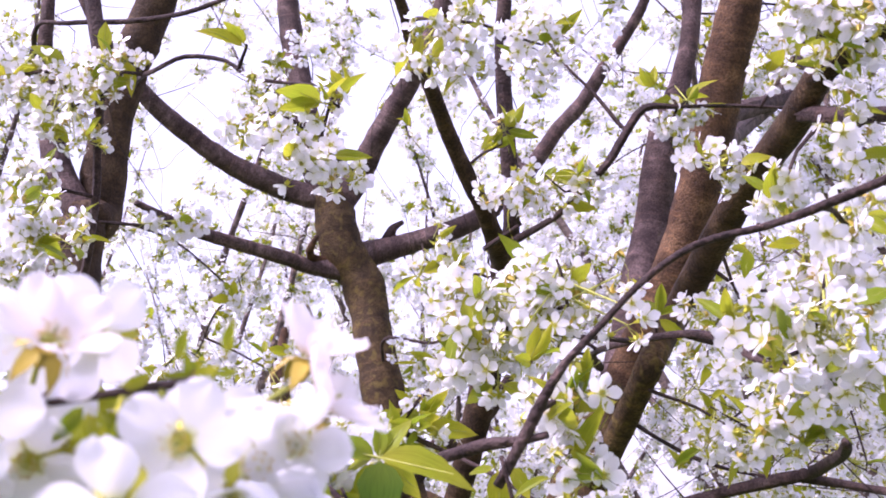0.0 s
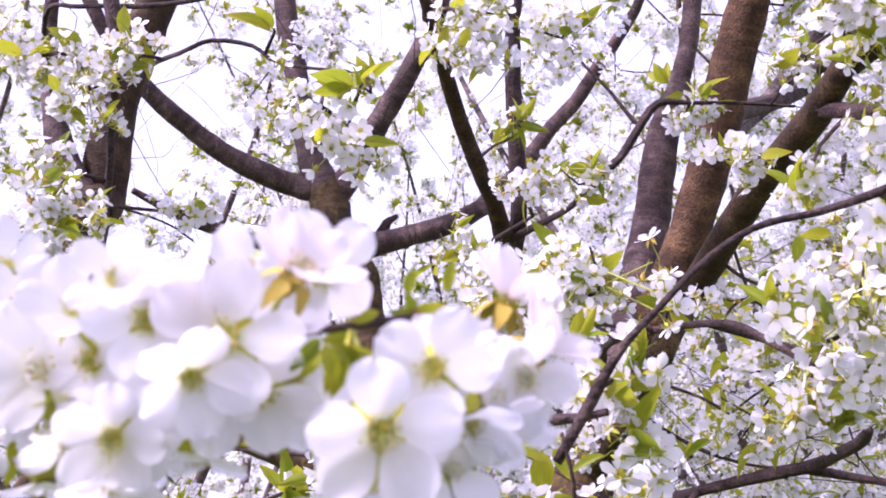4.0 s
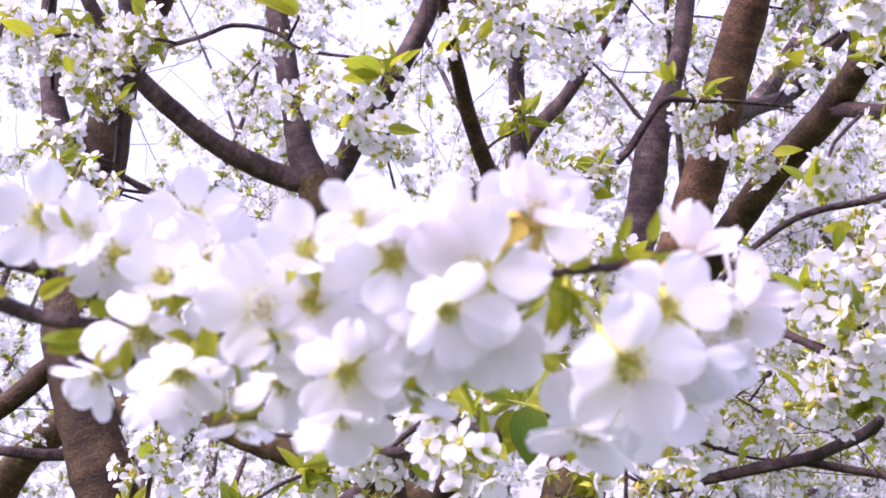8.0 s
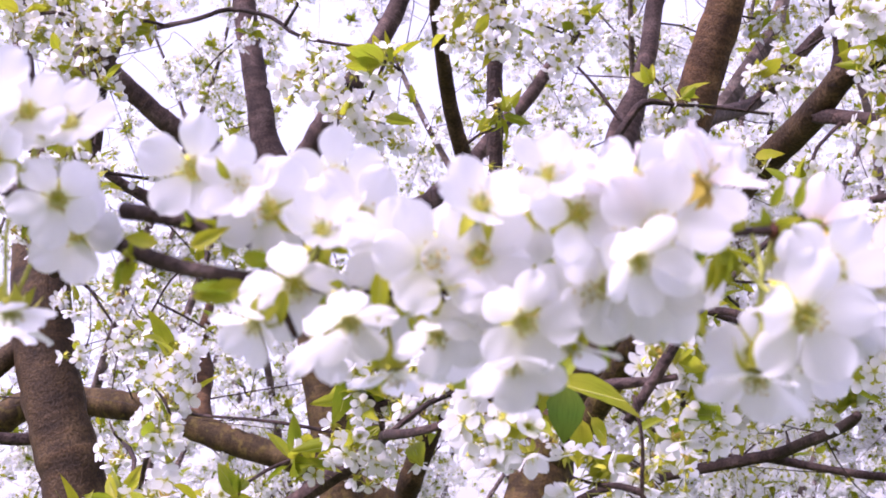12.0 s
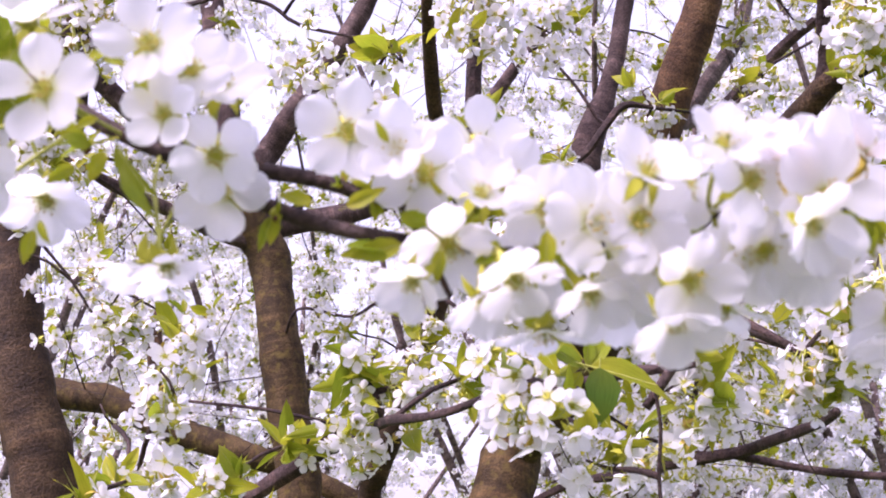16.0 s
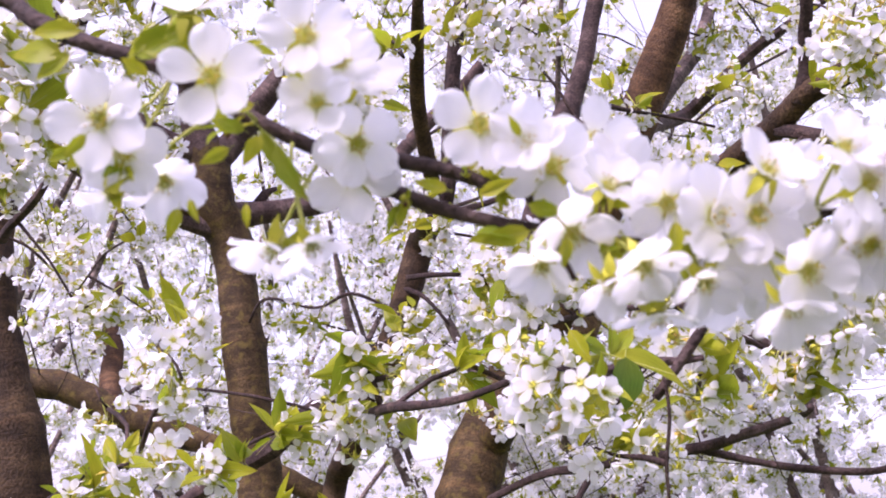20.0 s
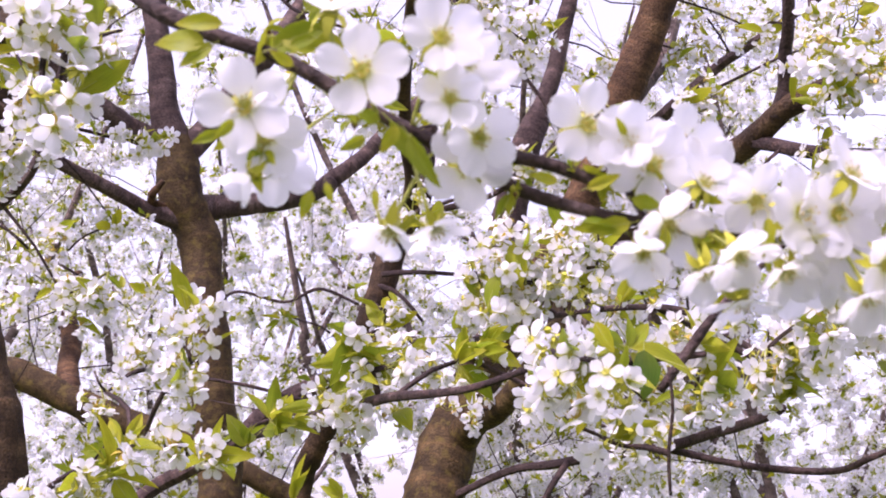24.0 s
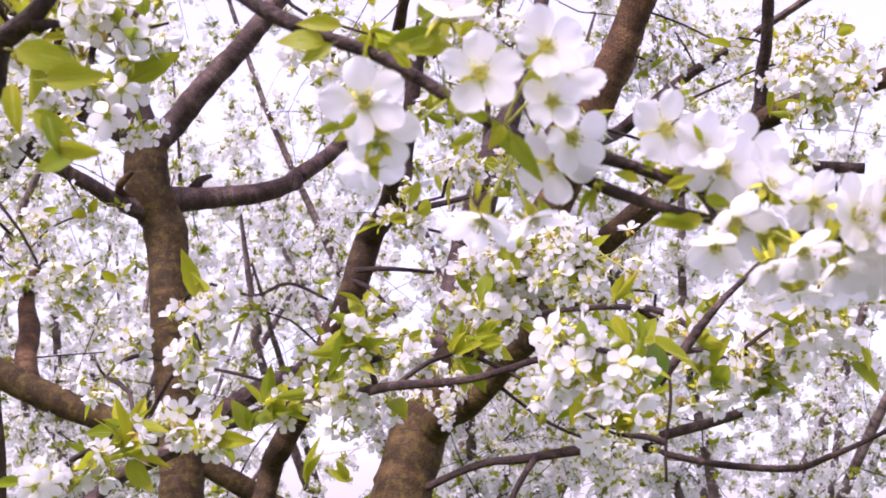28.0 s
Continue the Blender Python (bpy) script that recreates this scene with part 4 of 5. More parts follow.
bloom(F, (0.726, 2.121, 1.695), (0.115, 0.069, 0.064), 30, 4)
bloom(T, (0.070, 0.854, 1.627), (0.028, 0.017, 0.009), 10, 2)
bloom(F, (0.376, 1.042, 1.739), (0.071, 0.035, 0.051), 46, 16)
bloom(L, (-0.345, 1.168, 1.637), (0.021, 0.012, 0.024), 4, 9)
bloom(L, (-0.308, 1.153, 1.653), (0.021, 0.012, 0.018), 10, 2)
bloom(L, (-0.095, 1.167, 1.752), (0.026, 0.015, 0.026), 8, 13)
bloom(L, (0.010, 1.093, 1.739), (0.025, 0.015, 0.019), 4, 14)
bloom(L, (-0.161, 1.229, 2.248), (0.004, 0.003, 0.004), 0, 2, .031, .05)
bloom(L, (-0.039, 1.155, 1.738), (0.032, 0.019, 0.026), 27, 4)
bloom(E, (0.082, 1.209, 1.835), (0.041, 0.024, 0.041), 34, 5)
bloom(F, (0.188, 1.111, 1.860), (0.079, 0.039, 0.057), 57, 7)
bloom(L, (-0.294, 1.084, 1.721), (0.024, 0.014, 0.033), 17, 2)
bloom(L, (-0.242, 1.235, 1.648), (0.020, 0.012, 0.020), 11, 7)
bloom(L, (-0.438, 1.027, 1.584), (0.031, 0.019, 0.016), 17, 4)
bloom(L, (-0.385, 1.047, 1.617), (0.022, 0.013, 0.027), 10, 9)
bloom(F, (0.438, 0.946, 2.110), (0.079, 0.039, 0.050), 27, 9)
bloom(F, (0.367, 0.915, 1.772), (0.071, 0.035, 0.071), 65, 14)
bloom(F, (0.157, 0.983, 1.638), (0.034, 0.020, 0.019), 17, 2)
bloom(H, (-0.422, 0.759, 1.913), (0.048, 0.023, 0.017), 30, 5)
bloom(L, (-0.558, 1.537, 2.200), (0.043, 0.026, 0.043), 23, 7)
bloom(L, (-0.552, 1.492, 2.366), (0.052, 0.031, 0.052), 42, 9)
bloom(L, (-0.404, 1.436, 2.327), (0.050, 0.030, 0.041), 34, 5)
bloom(L, (-0.532, 1.442, 2.024), (0.039, 0.024, 0.024), 23, 4)
bloom(E, (-0.006, 1.649, 1.788), (0.056, 0.034, 0.047), 27, 14)
bloom(E, (0.056, 1.602, 1.870), (0.037, 0.022, 0.037), 15, 11)
bloom(F, (0.546, 1.719, 2.015), (0.066, 0.039, 0.056), 19, 9)
bloom(F, (0.602, 1.467, 2.252), (0.050, 0.030, 0.042), 27, 7)
bloom(C, (-0.462, 2.988, 2.930), (0.086, 0.052, 0.086), 30, 7)
bloom(C, (-0.367, 2.159, 2.153), (0.071, 0.043, 0.047), 15, 7)
bloom(C, (-0.508, 2.363, 2.067), (0.074, 0.044, 0.049), 15, 7)
bloom(C, (-0.315, 2.327, 2.002), (0.074, 0.044, 0.062), 23, 7)
bloom(C, (0.007, 2.242, 1.993), (0.062, 0.037, 0.062), 11, 9)
bloom(F, (0.446, 1.566, 1.889), (0.066, 0.039, 0.056), 30, 9)
bloom(F, (0.825, 1.350, 2.372), (0.085, 0.05, 0.06), 44, 6)
bloom(F, (0.826, 1.600, 2.498), (0.06, 0.04, 0.05), 24, 5)
bloom(F, (0.439, 0.920, 2.083), (0.035, 0.02, 0.02), 18, 2)
bloom(F, (0.901, 1.900, 2.692), (0.09, 0.05, 0.06), 30, 6)
bloom(F, (0.693, 1.900, 1.814), (0.1, 0.06, 0.06), 34, 7)
bloom(F, (0.550, 2.000, 1.781), (0.08, 0.05, 0.05), 24, 5)
bloom(F, (0.688, 1.700, 1.912), (0.07, 0.05, 0.06), 30, 5)
bloom(F, (0.598, 1.800, 1.665), (0.08, 0.05, 0.04), 24, 5)
bloom(E, (0.153, 1.300, 1.893), (0.05, 0.03, 0.05), 26, 5)
bloom(E, (0.193, 1.200, 1.913), (0.05, 0.03, 0.04), 24, 4)
bloom(H, (-0.440, 0.760, 1.870), (0.03, 0.02, 0.03), 12, 3)
bloom(L, (-0.436, 1.700, 1.909), (0.09, 0.05, 0.05), 40, 6)
bloom(L, (-0.506, 1.800, 2.002), (0.07, 0.05, 0.05), 30, 5)
bloom(L, (-0.299, 1.100, 1.755), (0.03, 0.02, 0.035), 20, 3)
bloom(F, (0.496, 1.050, 2.141), (0.03, 0.02, 0.03), 14, 2)
bloom(F, (0.715, 1.700, 2.482), (0.06, 0.04, 0.04), 28, 5)
bloom(F, (0.824, 2.200, 2.691), (0.08, 0.05, 0.06), 26, 5)
bloom(F, (0.762, 1.400, 2.318), (0.05, 0.04, 0.06), 26, 5)
bloom(F, (0.877, 1.500, 2.444), (0.06, 0.04, 0.05), 30, 5)
bloom(F, (1.006, 2.000, 2.689), (0.07, 0.04, 0.06), 24, 5)
bloom(F, (0.600, 1.100, 1.935), (0.05, 0.03, 0.05), 26, 4)
join_rest()

# ---- the near branch: each blossom with its petals ----
PETALS = [mesh_of("petal", *petal_grid(10, 8, 0.46, w, c, 0.07, 40 + k)[:2], [PETAL], None, petal_grid(10, 8, 0.46, w, c, 0.07, 40 + k)[2]) for k, (c, w) in enumerate(((0.1, 0.185), (0.2, 0.195), (0.28, 0.172), (0.16, 0.19), (0.05, 0.168), (0.24, 0.2)))]
BLUSH = [mesh_of("petal", *petal_grid(10, 8, 0.46, 0.165, c, 0.08, 60 + k)[:2], [PETAL_BLUSH], None, petal_grid(10, 8, 0.46, 0.165, c, 0.08, 60 + k)[2]) for k, c in enumerate((0.1, 0.22, 0.3))]


def tuft_mesh(seed):
    b = Batch(FILAMENT, ANTHER, STEM, CALYX)
    stamens(b, 0.8, 22, random.Random(seed), 0.105)
    return b.mesh("stamen_tuft")


def cup_mesh(mat):
    b = Batch(mat, STEM)
    calyx(b, 1.0, mat, 0.5)
    return b.mesh("blossom")


TUFTS = [tuft_mesh(70 + k) for k in range(3)]
CUPS = {"green": cup_mesh(CALYX), "russet": cup_mesh(CALYX_RUSSET)}


def hero(branch, x, y, z, size, facing, opening=12, tint="green"):
    """A large blossom: cup, five petals, stamens and a curved stalk to the branch."""
    rng, p, d = ROLL, Vector((x, y, z)), Vector(facing).normalized()
    d = (d + 0.15 * ball(rng)).normalized()
    m = aimed(p, d, rng.uniform(0, 6.3), size)
    cup = piece("blossom", CUPS[tint], m, branch)
    for k in range(5):
        piece("petal", rng.choice(BLUSH if tint == "russet" else PETALS), m @ petal_pose(k, 1.0, opening, rng), cup)
    piece("stamen_tuft", rng.choice(TUFTS), m, cup)
    foot = p - d * size * 0.2
    root = nearest(branch, p - d * size * 0.9)
    bend = foot.lerp(root, 0.5) - d * size * 0.25
    v, f, uv = tube([(*foot, 0.0009), (*bend, 0.0008), (*root, 0.0008)], 0.006, 6, 0.03)
    placed(new("stalk", mesh_of("stalk", v, f, [STEM], uv=uv)), cup)


def big_leaf(branch, x, y, z, size, d, spin=0.0, kind=0):
    piece("leaf", LEAVES[kind], along(Vector((x, y, z)), d, spin, size), branch)


hero(H, -0.1501, 0.3687, 1.7258, 0.0369, (-0.19, -1.03, 0.04), 14, "green")
hero(H, -0.1336, 0.3635, 1.6797, 0.0372, (-0.00, -0.80, -0.52), 16, "green")
hero(H, -0.0938, 0.3468, 1.6674, 0.0356, (-0.00, -0.80, -0.52), 18, "green")
hero(H, -0.0902, 0.3280, 1.6978, 0.0363, (-0.20, -1.00, -0.05), 12, "green")
hero(H, -0.0512, 0.3220, 1.6741, 0.0390, (-0.01, -0.97, -0.26), 14, "green")
hero(H, -0.0097, 0.3137, 1.6483, 0.0378, (0.10, -0.66, -0.70), 18, "green")
hero(H, -0.0110, 0.2910, 1.6710, 0.0345, (-0.20, -1.00, -0.05), 12, "green")
hero(H, -0.0263, 0.3148, 1.6509, 0.0377, (-0.21, -0.75, -0.61), 16, "green")
hero(H, -0.0839, 0.2940, 1.6891, 0.0342, (0.08, -1.02, -0.07), 12, "green")
hero(H, -0.0582, 0.3166, 1.7056, 0.0344, (-0.12, -1.02, -0.06), 14, "green")
hero(H, -0.3293, 0.3930, 1.7182, 0.0373, (-0.15, -0.91, -0.44), 14, "green")
hero(H, -0.1075, 0.3252, 1.6852, 0.0379, (-0.16, -0.99, -0.15), 14, "green")
hero(H, -0.0788, 0.3156, 1.6713, 0.0374, (-0.15, -0.91, -0.44), 16, "green")
hero(H, -0.1990, 0.3630, 1.7270, 0.0395, (-0.00, -1.00, -0.16), 8, "green")
hero(H, -0.1730, 0.3570, 1.7100, 0.0396, (-0.20, -0.95, -0.25), 5, "green")
hero(H, -0.1650, 0.3650, 1.7110, 0.0326, (0.20, -1.04, -0.08), 12, "green")
hero(H, -0.2430, 0.3910, 1.7130, 0.0398, (-0.30, -0.97, -0.15), 12, "green")
hero(H, -0.1423, 0.3630, 1.7093, 0.0398, (0.11, -1.11, 0.22), 15, "green")
hero(H, -0.1230, 0.3280, 1.6850, 0.0405, (-0.00, -1.00, -0.16), 8, "green")
hero(H, -0.1030, 0.3340, 1.6750, 0.0395, (-0.11, -0.91, -0.45), 14, "green")
hero(H, -0.0630, 0.2880, 1.6820, 0.0410, (-0.00, -1.00, -0.16), 6, "green")
hero(H, -0.0251, 0.2843, 1.6558, 0.0409, (0.09, -0.95, -0.36), 10, "green")
hero(H, -0.1650, 0.3610, 1.6850, 0.0402, (-0.09, -0.69, -0.49), 20, "green")
hero(H, -0.0339, 0.2993, 1.6415, 0.0370, (-0.37, -0.27, -0.78), 25, "green")
hero(H, -0.0450, 0.2930, 1.6990, 0.0378, (0.49, -0.49, 0.47), 30, "russet")
hero(H, -0.0730, 0.2920, 1.6950, 0.0326, (-0.38, -0.29, 0.87), 35, "russet")
hero(H, 0.0137, 0.3410, 1.6980, 0.0391, (0.33, -0.26, 0.85), 35, "russet")
hero(H, 0.0202, 0.3220, 1.6800, 0.0382, (0.72, -0.10, 0.47), 30, "russet")
hero(H, -0.1085, 0.3143, 1.6980, 0.0346, (0.16, -0.75, 0.42), 20, "green")
hero(H, -0.1324, 0.3596, 1.6545, 0.0362, (0.14, -0.07, -0.96), 10, "green")
hero(H, 0.0026, 0.3085, 1.6646, 0.0361, (0.32, -0.83, -0.13), 16, "green")
hero(H, -0.0783, 0.3322, 1.6571, 0.0323, (-0.17, -0.17, -0.87), 10, "green")
hero(H, -0.1194, 0.3451, 1.6645, 0.0333, (0.01, -0.53, -0.76), 22, "green")
hero(H, -0.0917, 0.2930, 1.7005, 0.0290, (-0.15, -0.85, 0.25), 20, "green")
hero(H, -0.0711, 0.2845, 1.6724, 0.0312, (0.26, -0.82, -0.45), 14, "green")
hero(H, -0.2995, 0.3502, 1.7329, 0.0379, (-0.26, -0.94, -0.24), 6, "green")
hero(H, -0.3380, 0.3890, 1.7290, 0.0404, (-0.35, -0.91, -0.24), 10, "green")
hero(H, -0.3150, 0.4520, 1.7270, 0.0397, (-0.09, -0.65, -0.68), 18, "green")
hero(H, -0.2620, 0.3560, 1.7285, 0.0299, (-0.17, -1.01, -0.05), 15, "green")
hero(H, -0.2450, 0.3700, 1.7190, 0.0352, (0.04, -0.99, -0.35), 16, "green")
hero(H, -0.2672, 0.3513, 1.7518, 0.0379, (-0.04, -0.94, -0.03), 12, "green")
hero(H, -0.2710, 0.4120, 1.6880, 0.0410, (-0.33, 0.01, -0.94), 10, "green")
hero(H, -0.2611, 0.3788, 1.6812, 0.0307, (0.37, -0.07, -0.93), 10, "green")
hero(H, -0.2440, 0.3760, 1.7490, 0.0385, (0.07, -0.92, 0.18), 14, "green")
hero(H, -0.1003, 0.3213, 1.6514, 0.0349, (-0.03, -0.42, -0.83), 24, "green")
hero(H, -0.1824, 0.3593, 1.7212, 0.0329, (-0.27, -0.96, -0.15), 20, "green")
hero(H, -0.3088, 0.3648, 1.7642, 0.0364, (-0.16, -0.66, 0.65), 24, "green")
hero(H, -0.3345, 0.3935, 1.7015, 0.0266, (-0.54, -0.01, -0.64), 50, "green")
hero(H, -0.0400, 0.3134, 1.7040, 0.0377, (0.00, -0.99, -0.16), 14, "green")
hero(H, 0.0133, 0.3109, 1.6706, 0.0319, (0.28, -0.81, -0.45), 16, "green")
hero(H, 0.0072, 0.3160, 1.6581, 0.0302, (0.14, -0.65, -0.70), 20, "green")
hero(H, -0.2536, 0.3596, 1.7468, 0.0328, (-0.07, -1.06, 0.04), 14, "green")
hero(H, -0.1781, 0.3586, 1.6718, 0.0307, (-0.42, -0.34, -0.72), 26, "green")
hero(H, -0.1557, 0.3492, 1.6640, 0.0323, (-0.03, -0.42, -0.83), 28, "green")
hero(H, -0.1145, 0.3476, 1.6927, 0.0340, (0.10, -1.01, -0.17), 12, "green")
hero(H, -0.0717, 0.3120, 1.6720, 0.0340, (-0.11, -0.91, -0.45), 14, "green")
hero(H, -0.1042, 0.3596, 1.6625, 0.0340, (-0.09, -0.40, -0.83), 22, "green")
hero(H, -0.0580, 0.3145, 1.6719, 0.0361, (0.06, -0.94, -0.36), 12, "green")
hero(H, -0.1345, 0.3412, 1.6928, 0.0340, (-0.15, -0.94, -0.34), 14, "green")
hero(H, -0.0028, 0.3039, 1.6580, 0.0332, (0.24, -0.53, -0.78), 22, "green")
hero(H, -0.1484, 0.3356, 1.6674, 0.0335, (0.00, -0.70, -0.59), 18, "green")
hero(H, -0.0980, 0.3127, 1.6617, 0.0340, (-0.03, -0.84, -0.42), 16, "green")
hero(H, -0.0072, 0.3130, 1.6754, 0.0353, (-0.02, -0.94, -0.35), 10, "green")
hero(H, -0.1560, 0.3453, 1.6995, 0.0307, (0.02, -0.73, 0.33), 20, "green")
big_leaf(H, -0.3144, 0.3691, 1.7533, 0.011, (-0.95, 0.14, -0.35), -1.7, 0)
big_leaf(H, -0.2884, 0.3627, 1.7506, 0.009, (0.82, -0.60, 0.23), 1.6, 1)
big_leaf(H, -0.2751, 0.3683, 1.7153, 0.026, (0.47, -0.21, -0.91), 2.0, 3)
big_leaf(H, -0.2873, 0.3700, 1.7216, 0.011, (-0.97, -0.03, 0.31), -2.0, 2)
big_leaf(H, -0.1880, 0.3733, 1.6872, 0.014, (-0.97, 0.20, -0.17), -1.8, 0)
big_leaf(H, -0.1383, 0.3291, 1.6817, 0.016, (-0.12, -0.02, -1.04), -1.3, 1)
big_leaf(H, -0.3430, 0.3853, 1.7212, 0.011, (-0.64, 0.16, -0.77), -2.1, 0)
big_leaf(H, -0.3219, 0.3740, 1.7426, 0.011, (-0.93, -0.18, 0.44), -2.1, 0)
big_leaf(H, -0.3548, 0.3991, 1.7590, 0.022, (-0.97, 0.23, 0.14), -1.5, 2)
big_leaf(H, -0.3267, 0.3889, 1.7566, 0.026, (0.78, -0.60, 0.28), 1.9, 0)
big_leaf(H, -0.3134, 0.3818, 1.7638, 0.022, (0.32, -0.56, 0.79), 1.3, 1)
big_leaf(H, -0.2795, 0.3793, 1.7252, 0.028, (0.60, -0.24, -0.79), 2.3, 3)
big_leaf(H, -0.1815, 0.3632, 1.6858, 0.019, (-0.97, 0.22, -0.22), -1.8, 0)
big_leaf(H, -0.1261, 0.3430, 1.6753, 0.011, (-0.85, 0.03, -0.56), -2.0, 0)
big_leaf(H, -0.1517, 0.3593, 1.7029, 0.008, (-0.40, -0.01, -0.96), -1.8, 1)
big_leaf(H, -0.0813, 0.3290, 1.6707, 0.013, (0.19, -0.06, -1.02), 1.1, 0)
big_leaf(H, -0.0413, 0.3063, 1.6835, 0.012, (-0.70, -0.03, -0.78), -1.9, 1)
big_leaf(H, -0.0397, 0.3066, 1.6819, 0.011, (0.11, -0.05, -1.04), 0.4, 0)
big_leaf(H, -0.1411, 0.3571, 1.6675, 0.008, (-0.23, 0.08, -0.99), -2.1, 1)
big_leaf(H, -0.0315, 0.3211, 1.6884, 0.012, (-0.97, -0.19, -0.34), -2.0, 0)
big_leaf(H, -0.0052, 0.3183, 1.6973, 0.010, (0.23, -0.55, 0.86), 2.5, 1)
big_leaf(H, -0.0088, 0.3198, 1.6914, 0.009, (-1.00, -0.23, -0.17), -1.8, 0)
big_leaf(H, -0.1533, 0.3630, 1.6993, 0.010, (-0.40, -0.02, -0.96), -1.8, 0)
big_leaf(H, -0.1283, 0.3476, 1.6704, 0.009, (0.44, -0.10, -0.94), 1.4, 1)
big_leaf(H, -0.1380, 0.3511, 1.6604, 0.008, (-0.40, -0.02, -0.96), -1.9, 0)
big_leaf(H, -0.0827, 0.3242, 1.6642, 0.011, (0.28, -0.07, -1.00), 1.5, 0)
big_leaf(H, -0.0700, 0.3224, 1.6666, 0.009, (-0.56, -0.03, -0.88), -2.0, 1)
big_leaf(H, -0.0385, 0.3108, 1.6825, 0.012, (0.82, -0.23, -0.61), 1.8, 0)
big_leaf(H, -0.0377, 0.3115, 1.6792, 0.011, (-0.24, -0.02, -1.02), -1.8, 1)
big_leaf(H, -0.0403, 0.3113, 1.6809, 0.010, (-0.81, -0.07, -0.65), -1.2, 2)
big_leaf(H, -0.0167, 0.3110, 1.6956, 0.009, (0.35, -0.56, 0.81), 2.3, 0)
big_leaf(H, -0.0251, 0.3127, 1.6911, 0.009, (-0.98, -0.13, -0.35), -1.6, 1)
big_leaf(H, -0.0476, 0.3372, 1.6616, 0.007, (0.11, -0.05, -1.04), 1.3, 0)
big_leaf(H, -0.0761, 0.3210, 1.6739, 0.007, (-0.56, -0.03, -0.88), -1.6, 1)
big_leaf(H, -0.0877, 0.3302, 1.6828, 0.006, (0.85, -0.48, 0.35), 2.0, 1)
big_leaf(H, -0.0721, 0.2987, 1.6981, 0.007, (-1.00, -0.26, 0.15), -1.9, 0)
big_leaf(H, -0.0013, 0.3110, 1.6902, 0.007, (-1.02, -0.21, -0.02), -1.8, 1)
big_leaf(H, 0.0112, 0.3079, 1.6768, 0.007, (-0.98, -0.13, -0.35), -1.7, 1)
big_leaf(H, -0.2838, 0.3663, 1.7529, 0.009, (0.87, -0.34, -0.41), 1.5, 0)
big_leaf(H, -0.2697, 0.3664, 1.7377, 0.009, (0.05, -0.56, 0.88), 2.8, 1)
big_leaf(H, -0.2816, 0.3643, 1.7173, 0.012, (-0.53, 0.06, -0.90), -1.6, 2)
big_leaf(H, -0.2844, 0.3621, 1.7286, 0.009, (-0.95, 0.14, -0.35), -1.8, 1)
big_leaf(H, -0.2924, 0.3731, 1.7150, 0.012, (-0.87, 0.16, -0.51), -2.0, 0)
big_leaf(H, -0.3431, 0.3921, 1.7159, 0.009, (-0.77, 0.17, -0.65), -1.9, 0)
big_leaf(H, -0.3050, 0.3861, 1.6988, 0.009, (0.31, -0.05, -0.97), 1.8, 1)
big_leaf(H, -0.1509, 0.3489, 1.7009, 0.009, (0.15, 0.01, -1.01), 1.8, 0)
big_leaf(H, -0.1863, 0.3535, 1.7203, 0.009, (-0.57, -0.27, 0.80), -2.4, 1)
big_leaf(H, -0.1246, 0.3357, 1.6831, 0.009, (-0.37, 0.04, -0.97), -1.6, 1)
big_leaf(H, -0.1501, 0.3451, 1.6738, 0.009, (0.44, -0.20, -0.93), 1.4, 2)
big_leaf(H, -0.3160, 0.3803, 1.7708, 0.025, (0.61, -0.52, 0.60), 2.0, 0)
big_leaf(H, -0.3247, 0.3866, 1.7606, 0.028, (0.86, -0.53, -0.13), 1.6, 2)
big_leaf(H, -0.3482, 0.3945, 1.7665, 0.021, (-0.97, 0.26, 0.06), -1.7, 1)
big_leaf(H, -0.3514, 0.3981, 1.7580, 0.017, (-0.79, 0.35, -0.51), -1.7, 0)
big_leaf(H, -0.3354, 0.3869, 1.7751, 0.013, (-0.29, -0.25, 0.93), -2.9, 1)
big_leaf(H, -0.2665, 0.3560, 1.7455, 0.017, (-0.30, 0.16, -0.96), -2.0, 0)
big_leaf(H, -0.2843, 0.3873, 1.6984, 0.009, (0.02, 0.05, -1.02), 3.1, 1)
big_leaf(H, -0.3089, 0.3972, 1.6983, 0.013, (-0.30, 0.16, -0.96), -2.0, 0)
big_leaf(H, -0.3466, 0.3955, 1.7196, 0.013, (-0.91, 0.25, -0.38), -1.9, 1)
big_leaf(H, -0.3331, 0.3941, 1.7048, 0.011, (0.33, -0.09, -0.96), 1.6, 0)
big_leaf(H, -0.1994, 0.3636, 1.6997, 0.015, (0.80, -0.52, 0.31), 1.9, 1)
big_leaf(H, -0.2117, 0.3679, 1.7022, 0.013, (-0.94, 0.19, 0.30), -1.6, 0)
big_leaf(H, -0.1820, 0.3580, 1.6947, 0.013, (0.87, -0.37, -0.35), 2.0, 2)
big_leaf(H, -0.1687, 0.3560, 1.6821, 0.012, (-0.14, 0.11, -1.00), -2.0, 0)
big_leaf(H, -0.4819, 0.4318, 1.7466, 0.027, (0.89, -0.42, -0.19), 1.7, 2)
big_leaf(H, -0.4828, 0.4360, 1.7324, 0.023, (0.18, -0.02, -1.00), 1.8, 1)
big_leaf(H, -0.4726, 0.4351, 1.7206, 0.023, (0.78, -0.39, -0.53), 2.0, 0)
big_leaf(H, -0.4686, 0.4280, 1.7337, 0.027, (0.89, -0.47, 0.06), 1.9, 0)
big_leaf(H, -0.4673, 0.4313, 1.7198, 0.019, (0.30, -0.18, -0.98), 1.3, 1)
